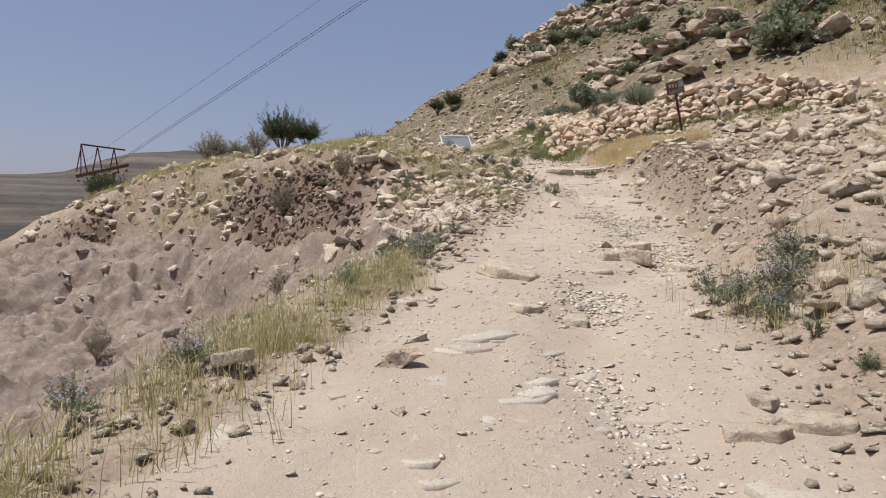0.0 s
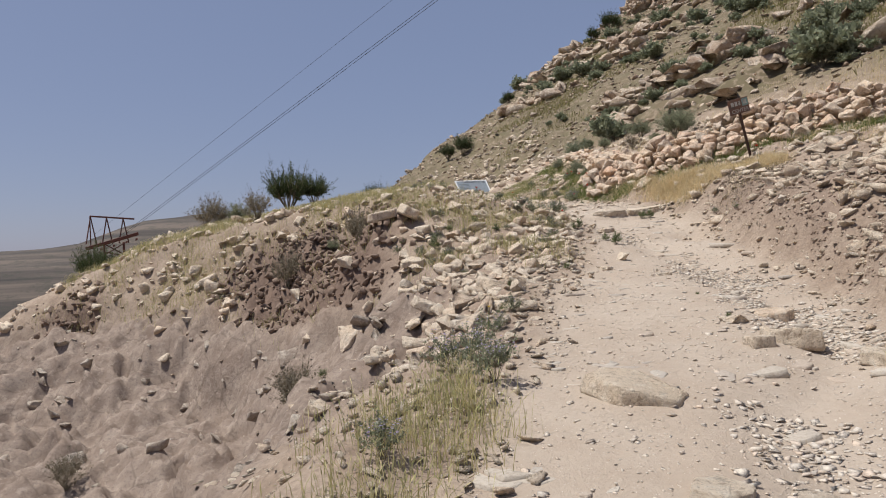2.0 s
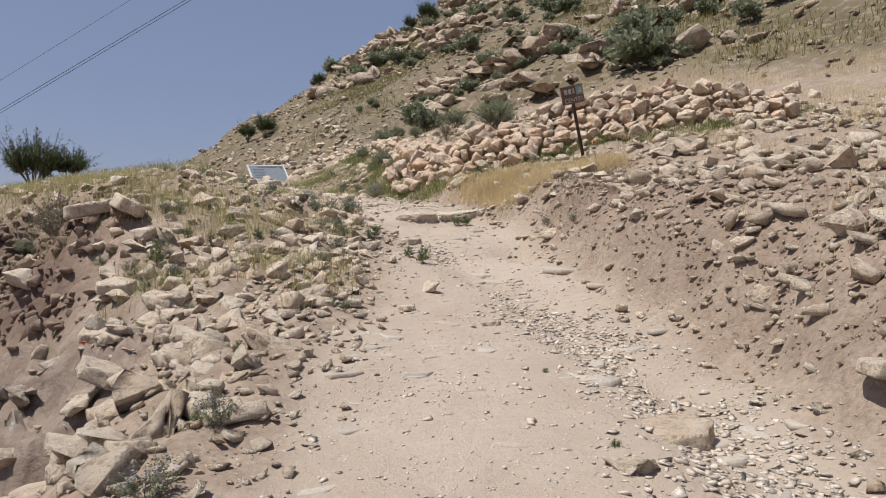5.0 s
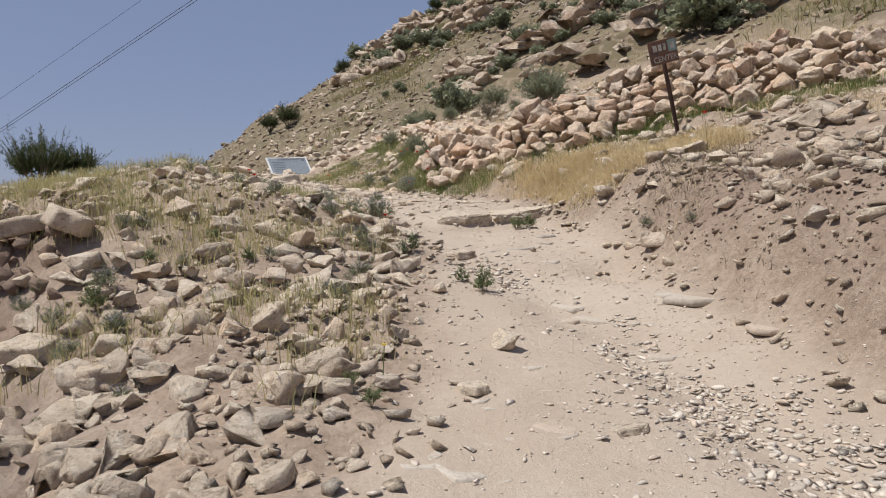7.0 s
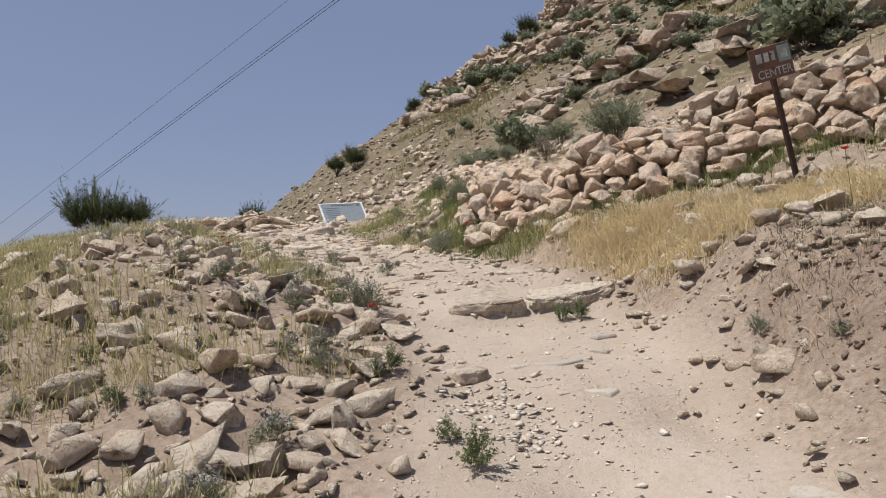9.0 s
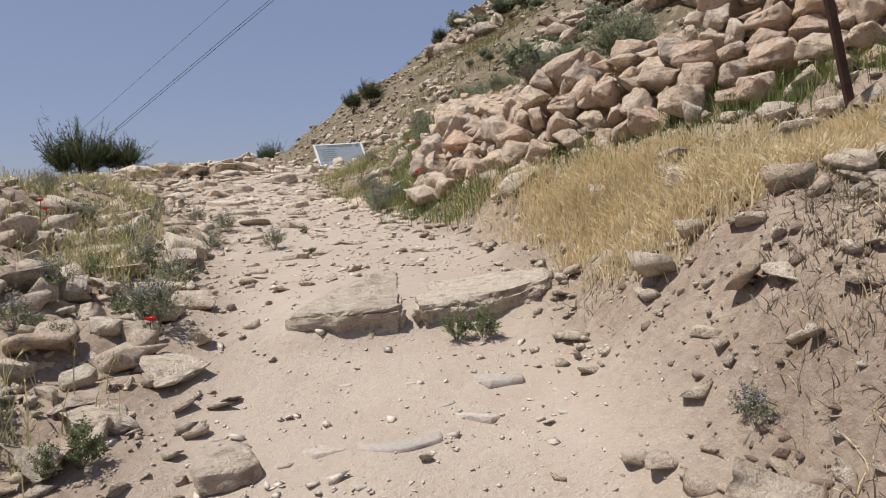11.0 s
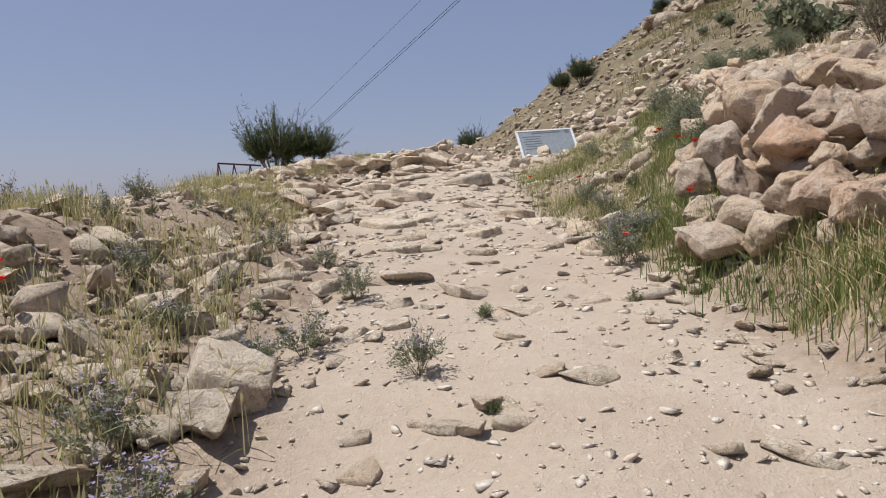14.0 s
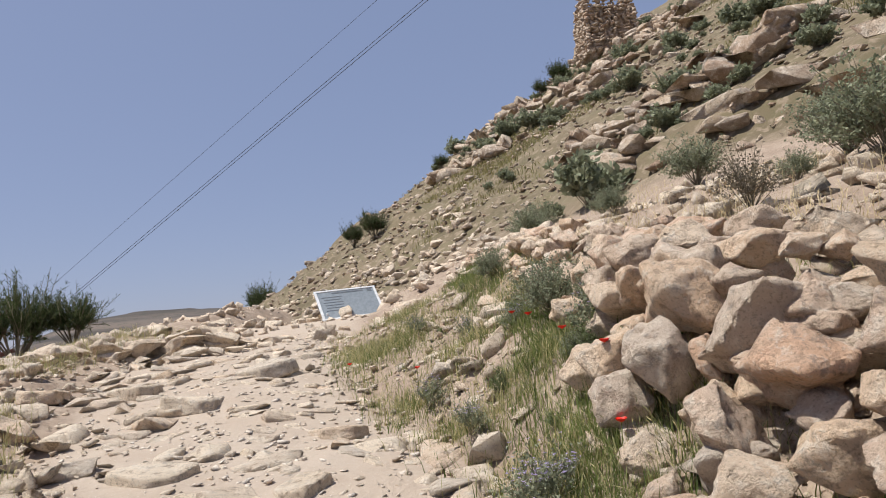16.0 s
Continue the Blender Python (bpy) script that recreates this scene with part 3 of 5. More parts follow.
BEDROCK_STUFF = rock_material("bedrock_blocks", True, ((0.0, (0.34, 0.265, 0.215)), (0.5, (0.43, 0.355, 0.29)), (1.0, (0.30, 0.245, 0.205))), 0.4, 1.5)
STEP_ROCK = rock_material("worn_step_limestone", False, tuple((p, tuple(0.86 * v for v in c)) for p, c in PALE), 0.12)
WALL_ROCK_STUFF = rock_material("wall_rubble", True, WARM, 0.55)


def place_rock(x, y, size, tall=1.0, turn=None, kind="rock", label="", seed=0, sink=0.1, tilt=8):
    r = np.random.default_rng(int(abs(x * 97 + y * 131) * 10) + seed)
    pool = SLAB_MESHES if kind == "slab" else ROCK_MESHES
    ob = new("stone_slab" if kind == "slab" else "rock", pool[r.integers(len(pool))])
    a = r.uniform(0, 360) if turn is None else turn
    ob.matrix_world = pose(x, y, float(ground_z(x, y)) + size * tall * sink, r.normal(0, tilt), r.normal(0, tilt), a) @ Matrix.Diagonal((size * 1.15, size * r.uniform(0.85, 1.1), size * tall, 1))
    tagged(ob, label or "angular pale limestone rock half sunk in dry earth", "rock", "loose rocks by the trail")
    return ob


def step_slab(outline, seed):
    """A worn slab bedded in the trail: an uneven outline, a nearly level top and a broken front face."""
    bm = bmesh.new()
    mid = np.mean(np.array(outline), 0)
    low = [bm.verts.new((x - mid[0], y - mid[1], float(ground_z(x, max(y, 18.95))) - 0.24)) for x, y in outline]
    top = [bm.verts.new((x - mid[0], y - mid[1], float(ground_z(x, max(y, 19.0))) + 0.012)) for x, y in outline]
    n = len(outline)
    bm.faces.new(low[::-1])
    bm.faces.new(top)
    for i in range(n):
        bm.faces.new((low[i], low[(i + 1) % n], top[(i + 1) % n], top[i]))
    bmesh.ops.bevel(bm, geom=list(bm.edges), offset=0.03, segments=2, affect="EDGES", clamp_overlap=True)
    bmesh.ops.triangulate(bm, faces=bm.faces)
    for _ in range(5):
        bmesh.ops.subdivide_edges(bm, edges=[e for e in bm.edges if e.calc_length() > 0.05], cuts=1)
        bmesh.ops.triangulate(bm, faces=bm.faces)
    bm.normal_update()
    for v in bm.verts:
        flat = abs(v.normal.z)
        v.co += v.normal * ((0.045 - 0.03 * flat) * noise.fractal(v.co * 5 + Vector((seed, 0, 0)), 0.8, 2.1, 5) - 0.03 * (1 - flat) * noise.turbulence(v.co * 7, 3, False))
    me = bpy.data.meshes.new("stone_slab")
    bm.to_mesh(me)
    bm.free()
    me.materials.append(STEP_ROCK)
    ob = new("stone_slab", me)
    ob.location = (mid[0], mid[1], 0)
    tagged(ob, "broad worn limestone slab forming a step in the trail", "rock", "slabs of the trail step")


def set_stones(kind, places, tall, label, sink=0.1, tilt=8):
    for x, y, size in places:
        place_rock(x, y + 0.3 * size, (0.76 if kind == "rock" else 0.9) * size, tall, None, kind, label, 1, sink, tilt)


def build_named_rocks():
    r = np.random.default_rng(5)
    dusty = "flat dusty limestone slab lying on the trail"
    set_stones("slab", ((1.35, 6.25, 0.40), (0.91, 6.25, 0.42), (0.88, 7.69, 0.75), (2.85, 10.27, 0.59), (1.88, 3.79, 0.36), (2.11, 4.27, 0.33), (2.28, 3.90, 0.45),
                        (3.95, 9.85, 0.44), (1.83, 13.7, 0.3), (2.49, 12.92, 0.24), (3.05, 13.7, 0.16), (2.9, 12.91, 0.15), (2.94, 8.36, 0.55)), 0.85, dusty, 0.04, 4)
    set_stones("slab", ((2.57, 17.3, 0.42), (0.34, 24.9, 0.66), (4.66, 17.38, 0.17), (2.23, 20.54, 0.2), (2.31, 21.53, 0.18), (1.63, 21.67, 0.2), (3.04, 21.81, 0.17), (1.49, 24.46, 0.46),
                        (-2.17, 28.2, 0.8), (-0.1, 27.1, 0.9), (1.5, 25.9, 0.6), (1.0, 23.6, 0.5), (0.2, 28.8, 0.9), (-1.1, 28.0, 0.8)), 0.9, dusty, 0.05, 6)
    set_stones("slab", ((2.55, 9.16, 0.52), (2.22, 9.05, 0.3)), 1.5, "thick loose limestone block in the gravel of the trail", 0.08, 5)
    set_stones("slab", ((-1.12, 4.51, 0.28), (-0.87, 13.12, 0.52), (-1.95, 17.1, 0.66), (-0.02, 17.42, 0.4), (-1.39, 16.87, 0.7), (-1.23, 15.22, 0.48), (1.29, 20.51, 0.5), (5.09, 18.74, 0.36),
                        (-1.3, 14.6, 0.5), (-0.8, 13.8, 0.4)), 1.2, "flat pale limestone slab tilted among the rubble", 0.25, 12)
    half = "angular pale limestone rock half sunk in dry earth"
    set_stones("rock", ((2.3, 9.74, 0.45), (-0.12, 4.66, 0.5), (0.0, 5.42, 0.26), (2.4, 6.26, 0.31), (3.27, 6.1, 0.21), (3.2, 5.08, 0.23), (2.61, 4.06, 0.18), (0.01, 3.95, 0.13), (0.38, 11.74, 0.28), (0.79, 12.1, 0.18)), 0.7, half, 0.12)
    set_stones("rock", ((-2.66, 16.65, 0.54), (-2.13, 13.66, 0.9), (-1.53, 13.89, 0.37), (-1.35, 15.32, 0.5), (-0.19, 14.06, 0.33), (1.77, 16.14, 0.44), (2.26, 14.36, 0.35), (-0.54, 16.15, 0.5), (-3.16, 20.14, 0.57), (-1.6, 18.4, 0.55), (-0.9, 19.3, 0.6),
                        (-2.2, 19.5, 0.55), (-3.6, 20.0, 0.6), (-5.0, 20.4, 0.6), (-6.4, 20.9, 0.6), (-2.6, 15.4, 0.5), (-3.3, 18.3, 0.6), (-2.3, 18.2, 0.5)), 0.85, half, 0.14)
    set_stones("rock", ((1.30, 13.83, 0.28), (1.02, 13.46, 0.24), (0.85, 13.69, 0.34), (1.50, 14.71, 0.32), (1.34, 15.48, 0.41), (1.82, 17.25, 0.39), (-0.35, 15.35, 0.33), (-0.34, 15.86, 0.41), (-0.11, 14.30, 0.34), (-0.55, 16.28, 0.34), (0.36, 15.78, 0.2), (0.32, 13.07, 0.24),
                        (0.40, 12.78, 0.23), (1.02, 16.18, 0.48), (-0.50, 17.65, 0.50), (-2.43, 20.35, 0.47), (0.62, 18.06, 0.38), (-1.43, 15.87, 0.41), (-0.06, 13.26, 0.22), (-0.51, 14.23, 0.25)), 0.9, half, 0.14)
    set_stones("rock", ((2.07, 18.06, 0.45), (2.08, 18.52, 0.27), (1.73, 18.50, 0.27), (1.60, 18.22, 0.2), (0.21, 20.25, 0.5), (0.18, 21.96, 0.6), (1.13, 19.70, 0.42), (1.23, 19.09, 0.34), (1.36, 17.96, 0.30), (1.76, 17.67, 0.29), (3.42, 17.34, 0.12), (2.53, 19.58, 0.15), (2.36, 20.48, 0.16),
                        (1.38, 20.24, 0.52), (0.92, 20.55, 0.39), (0.30, 21.39, 0.65), (0.66, 20.19, 0.30), (0.58, 22.32, 0.40), (-0.54, 22.22, 0.3), (-0.46, 21.08, 0.3), (1.67, 19.32, 0.25), (2.35, 19.57, 0.17), (2.55, 19.55, 0.13), (2.73, 19.61, 0.11), (2.88, 19.79, 0.14), (2.36, 20.70, 0.17)), 0.8, half, 0.16)
    set_stones("rock", ((5.74, 17.61, 0.62), (5.40, 17.22, 0.54), (5.56, 16.91, 0.42), (5.33, 15.87, 0.46), (6.95, 16.56, 0.71), (6.48, 16.57, 0.42), (5.43, 11.69, 0.41), (7.90, 14.67, 0.60), (5.35, 15.5, 0.36), (6.64, 15.96, 0.46), (4.88, 17.13, 0.26), (5.10, 17.88, 0.24), (5.64, 18.46, 0.33), (6.03, 18.91, 0.35),
                        (5.80, 18.14, 0.3), (4.51, 19.61, 0.23), (4.62, 18.84, 0.14), (4.92, 18.75, 0.23), (5.45, 17.55, 0.25), (5.3, 11.1, 0.5), (5.7, 11.8, 0.5), (6.1, 12.5, 0.6), (6.0, 14.3, 0.5), (6.3, 10.4, 0.6)), 0.85, "weathered limestone rock on the bank above the trail", 0.02)
    set_stones("rock", ((3.16, 22.49, 0.2), (3.24, 22.62, 0.18), (3.05, 22.7, 0.2), (3.69, 21.89, 0.2), (3.35, 24.65, 0.34), (2.96, 24.94, 0.24), (2.37, 25.32, 0.2), (1.59, 25.53, 0.24), (3.2, 23.9, 0.3)), 0.7, "pale rounded stone at the foot of the wall", 0.15)
    # two broad slabs that make the step
    step_slab(((2.55, 18.72), (2.9, 18.62), (3.28, 18.70), (3.24, 19.2), (3.2, 19.72), (2.92, 19.55), (2.68, 19.1)), 81)
    step_slab(((3.36, 18.70), (3.8, 18.80), (4.24, 18.93), (4.28, 19.5), (3.85, 19.52), (3.46, 19.42), (3.33, 19.05)), 82)
    # weathered ledge on the brow
    for i in range(15):
        place_rock(-4.4 + 0.25 * i + r.normal(0, 0.1), 31.9 + r.normal(0, 0.2), r.uniform(0.5, 0.85), r.uniform(0.6, 0.8), r.normal(0, 25), "rock", "rough brown limestone block of a weathered ledge", 9, 0.3)
        place_rock(-4.5 + 0.26 * i + r.normal(0, 0.1), 31.4 + r.normal(0, 0.12), r.uniform(0.3, 0.55), 0.7, r.normal(0, 25), "rock", "rough brown limestone block of a weathered ledge", 9, 0.15)
    # more rocks beside the trail
    n = 30
    def near(x, y):
        dl, dr = edges(x, y)
        return ss(0.0, 0.5, dl) * ss(4.5, 2.0, dl) * ss(11.5, 14, y) + 0.55 * ss(0.3, 1.2, dr) * ss(5.0, 3.0, dr) * ss(7, 10, y) * ss(24, 20, y)
    x, y = spread(n, (-4, 8, 8, 26), near, r)
    for a, b in zip(x, y):
        place_rock(a, b, r.uniform(0.18, 0.42))


def build_rubble():
    r = np.random.default_rng(21)
    # stones over the broken slope left of the trail
    def left(x, y):
        dl, dr = edges(x, y)
        up = (y - (12.1 - 0.91 * np.clip(x, -6.5, 2))) / np.maximum(20.5 - 0.15 * np.minimum(x, 0) - (12.1 - 0.91 * np.clip(x, -6.5, 2)), 1)
        patch = 0.35 + 0.65 * ss(-0.1, 0.2, fbm(x * 0.6, y * 0.6, 7, 3))
        return ss(0.0, 0.4, dl) * ss(0.15, 0.4, up) * ss(34, 27, y) * patch * (1 - 0.5 * ss(20.5, 23, y)) * (1 - 0.6 * land(x, y)[3]) * (1 - 0.85 * land(x, y)[2])
    x, y = spread(2400, (-13, 2.5, 11, 33), left, r)
    s = sizes(len(x), 0.06, 0.44, 3.2, r) * np.where(x > -2.5, 0.8, 1.0)
    joined("rubble", MEDIUM + PLAIN[:6], on_ground(x, y, s), s, 0.25, ROCK_STUFF, "pale limestone rubble over the broken slope", "rubble", r)
    # blocks tumbled along the trail's outer edge
    def tumbled(x, y):
        dl, dr = edges(x, y)
        return ss(0.15, 0.6, dl) * ss(3.2, 2.0, dl) * ss(9.0, 11.0, y) * ss(16.5, 14.5, y) * (0.4 + 0.6 * ss(-0.15, 0.1, fbm(x * 0.9, y * 0.9, 18, 3)))
    x, y = spread(330, (-4, 2, 9, 16.5), tumbled, r)
    s = sizes(len(x), 0.07, 0.4, 2.0, r)
    joined("tumbled_blocks", MEDIUM + THIN_SLABS[:3], on_ground(x, y, s, 0.08), s, 0.28, ROCK_STUFF, "angular pale limestone blocks tumbled along the edge", "rubble", r)
    # edge of the trail and the gully side
    def verge(x, y):
        dl, dr = edges(x, y)
        return (ss(-0.5, 0.2, dl) * ss(3.6, 0.8, dl) + 0.8 * ss(-0.5, 0.2, dr) * ss(5, 1.0, dr))
    x, y = spread(17000, (-4, 9, 0, 34), verge, r)
    s = sizes(len(x), 0.015, 0.15, 3.4, r)
    joined("verge_stones", PLAIN[:2] + CHIPS, on_ground(x, y, s), s, 0.3, ROCK_STUFF, "small pale stones along both verges", "stones", r)
    # bank and slope to the right
    def bank(x, y):
        dl, dr = edges(x, y)
        return ss(0.2, 0.8, dr) * (0.35 + 0.65 * ss(0.0, 0.2, fbm(x * 0.8, y * 0.8, 17, 3))) * ss(12, 6, dr)
    x, y = spread(6500, (2, 12, 1, 30), bank, r)
    s = sizes(len(x), 0.04, 0.38, 3.6, r)
    joined("bank_stones", MEDIUM[:1] + PLAIN[:4] + CHIPS, on_ground(x, y, s), s, 0.3, ROCK_STUFF, "weathered stones scattered over the bank", "stones", r)
    def raw_bank(x, y):
        dl, dr = edges(x, y)
        return ss(0.1, 0.5, dr) * ss(2.6, 1.4, dr) * ss(8, 10.5, y) * ss(19.0, 18.0, y)
    x, y = spread(4500, (3, 8, 8, 19), raw_bank, r)
    s = sizes(len(x), 0.012, 0.075, 3.0, r)
    joined("bank_clods", PLAIN[:4] + CHIPS, on_ground(x, y, s, 0.08), s, 0.5, EARTH, "crumbled reddish earth and small stones on the raw bank", "earth", r)
    # chips on the trail: down the runnel, and thick on the upper part
    def chips(x, y):
        dl, dr = edges(x, y)
        on = ss(0.2, -0.1, dl) * ss(0.2, -0.1, dr)
        d = np.exp(-((x - runnel(y)) / np.interp(y, (5, 9, 13, 16), (0.2, 0.5, 0.45, 0.28))) ** 2) * ss(-0.12, 0.12, fbm(x * 0.9, y * 0.7, 27, 3) + 0.13)
        return on * (0.025 + 0.975 * d * ss(18, 17, y) + 0.10 * ss(18.8, 20.5, y) * ss(-0.2, 0.2, fbm(x * 1.2, y * 1.2, 29, 3) + 0.05))
    x, y = spread(13500, (-3, 5.5, 0, 33), chips, r)
    s = sizes(len(x), 0.008, 0.09, 2.8, r) * np.interp(y, (3, 7), (0.7, 1.0))
    joined("stone_chips", CHIPS, on_ground(x, y, s, 0.04), s, 0.22, CHIP, "loose grey limestone chips on the trail", "gravel", r, 0.75)
    def grit(x, y):
        dl, dr = edges(x, y)
        return ss(0.4, 0.0, dl) * ss(0.5, 0.0, dr) * (0.25 + 0.75 * ss(-0.1, 0.2, fbm(x * 1.6, y * 1.6, 30, 3)))
    x, y = spread(12000, (-2.5, 5.5, 1, 22), grit, r)
    s = sizes(len(x), 0.006, 0.034, 2.0, r)
    joined("trail_grit", CHIPS, on_ground(x, y, s, 0.04), s, 0.3, CHIP, "fine pale stone grit strewn on the dusty trail", "gravel", r)
    def top(x, y):
        dl, dr = edges(x, y)
        return ss(0.6, 0.0, dl) * ss(0.4, 0.0, dr) * ss(19.2, 22, y)
    x, y = spread(750, (-3.5, 4.5, 19, 34), top, r)
    s = sizes(len(x), 0.07, 0.55, 2.6, r) * np.interp(y, (19.5, 24), (0.35, 1.0))
    joined("trail_stones", MEDIUM + PLAIN[:5] + THIN_SLABS[:4], on_ground(x, y, s, -0.06), s, 0.16, ROCK_STUFF, "rough embedded stones paving the upper trail", "stones", r, 0.6)
    def low(x, y):
        dl, dr = edges(x, y)
        return ss(0.1, -0.3, dl) * ss(0.3, -0.2, dr) * ss(-0.2, 0.15, fbm(x * 0.8, y * 0.8, 28, 3)) * ss(18.6, 17.5, y)
    x, y = spread(240, (-2, 5, 1, 19), low, r)
    s = sizes(len(x), 0.10, 0.55, 1.8, r)
    joined("trail_flags", THIN_SLABS, on_ground(x, y, s, -0.065), s, 0.05, FLAG, "dusty flat stones worn flush with the trail", "stones", r, 0.55)
    # loose stones on the ground past the brow
    x, y = spread(1500, (-9, 5, 32, 56), lambda x, y: 1 - 0.8 * ss(0.2, -0.6, np.abs(x + 1.0) - 0.6) * ss(39, 36, y), r)
    s = sizes(len(x), 0.06, 0.6, 2.8, r)
    joined("brow_stones", MEDIUM + PLAIN[:5], on_ground(x, y, s, 0.06), s, 0.25, ROCK_STUFF, "pale stones scattered over the brow of the slope", "stones", r)
    # bedrock blocks and crumbs of the scarp
    def bedrock(x, y):
        return land(x, y)[2] * ss(-0.15, 0.15, fbm(x * 0.7, y * 0.7, 38, 3))
    x, y = spread(420, (-13, 0, 6, 21), bedrock, r)
    s = sizes(len(x), 0.08, 0.5, 2.4, r)
    joined("bedrock_blocks", MEDIUM, on_ground(x, y, s, -0.08), s, 0.4, BEDROCK_STUFF, "jointed grey-brown bedrock blocks of the gully", "bedrock", r, 0.8)
    def scarp(x, y):
        return land(x, y)[3]
    x, y = spread(1500, (-12, 1, 12, 22), scarp, r)
    s = sizes(len(x), 0.06, 0.26, 2.2, r)
    joined("scarp_clods", PLAIN, on_ground(x, y, s), s, 0.6, EARTH, "crumbling reddish earth clods of the eroded scarp", "earth", r)


def red_earth():
    k = Mat("red_earth_clods", 0.95)
    p = k.world_pos()
    k.colour(k.mix(k.noise(p, 12, 6, 0.7), k.ramp(k.island(), (0.0, (0.165, 0.112, 0.082)), (1.0, (0.34, 0.25, 0.188))), (0.22, 0.158, 0.118)))
    return k.bump(k.noise(p, 40, 6, 0.7), 0.8, 0.03).m


EARTH = red_earth()


def build_hill_stones():
    r = np.random.default_rng(31)
    def hillside(x, y):
        z, t, rb, sc, oh, w = land(x, y)
        over = -0.818 * (x + 6.1) + 0.575 * (y - 73)
        return oh * ss(5, 0, over) * (0.25 + 0.75 * ss(-0.1, 0.25, fbm(x * 0.2, y * 0.2, 37, 3)))
    x, y = spread(3000, (-12, 60, 14, 112), hillside, r)
    s = sizes(len(x), 0.08, 0.6, 3.0, r) * (0.75 + 0.006 * y)
    joined("scree", PLAIN, on_ground(x, y, s), s, 0.35, HILL_ROCK, "limestone scree strewn over the dry hillside", "scree", r)
    x, y = spread(17000, (-12, 60, 14, 112), lambda x, y: hillside(x, y) ** 0.5, r)
    s = sizes(len(x), 0.08, 0.45, 2.2, r) * (0.7 + 0.006 * y)
    joined("small_scree", CHIPS, on_ground(x, y, s, 0.1), s, 0.4, HILL_ROCK, "small broken stones over the dry hillside", "scree", r)
    # rows of outcropping beds
    def beds(x, y):
        lz = 0.29 * y + 0.36 * x + 1.6 * fbm(x * 0.12, y * 0.12, 71, 3)
        saw = (lz * 0.36) % 1.0
        return hillside(x, y) * ss(0.0, 0.05, saw) * ss(0.28, 0.14, saw) * ss(-0.05, 0.2, fbm(x * 0.10, y * 0.10, 72, 3) + 0.10)
    x, y = spread(2100, (4, 60, 16, 112), beds, r)
    s = sizes(len(x), 0.4, 2.3, 2.4, r) * (0.7 + 0.006 * y)
    joined("rock_outcrop", MEDIUM, on_ground(x, y, s, 0.05), s, 0.2, HILL_ROCK, "weathered pinkish limestone beds breaking through the slope", "outcrop", r, 0.65)


# ---- plants ----
def blades(name, x, y, high, wide, lean, mat, label, category, r, head=0.0):
    """Grass: a narrow bent blade at each place, some with a seed head."""
    n = len(x)
    z = ground_z(x, y) - 0.01
    h = high * r.uniform(0.55, 1.2, n)
    a, b = r.uniform(0, 2 * np.pi, n), r.uniform(0, 2 * np.pi, n)
    dirx, diry = np.cos(a), np.sin(a)
    sx, sy = -np.sin(b) * wide, np.cos(b) * wide
    out = np.abs(r.normal(0, lean, n)) * h
    base = np.stack([x, y, z], 1)
    def at(f, w):
        c = base + np.stack([dirx * out * f ** 1.8, diry * out * f ** 1.8, h * f * (1 - 0.25 * np.minimum(out / h, 1) * f)], 1)
        o = np.stack([sx, sy, 0 * sx], 1) * w
        return c - o, c + o
    levels = [(0.0, 1.0), (0.45, 0.8)] + ([(0.78, 0.3), (0.86, head)] if head else [])
    vs = []
    for f, w in levels:
        vs += at(f, w)
    vs.append(at(1.0, 0.0)[0])
    m = len(vs)
    v = np.stack(vs, 1).reshape(-1, 3)
    tri = []
    for i in range(len(levels) - 1):
        tri += [(2 * i, 2 * i + 1, 2 * i + 3), (2 * i, 2 * i + 3, 2 * i + 2)]
    tri.append((m - 3, m - 2, m - 1))
    f = (np.array(tri)[None] + (np.arange(n) * m)[:, None, None]).reshape(-1, 3)
    return tagged(new(name, mesh_from(name, v, f, mat)), label, category, kind="stuff")


def tufts(n, per, box, density, r, loose=0.07):
    x, y = spread(n, box, density, r)
    k = len(x)
    return (np.repeat(x, per) + r.normal(0, loose, k * per), np.repeat(y, per) + r.normal(0, loose, k * per))


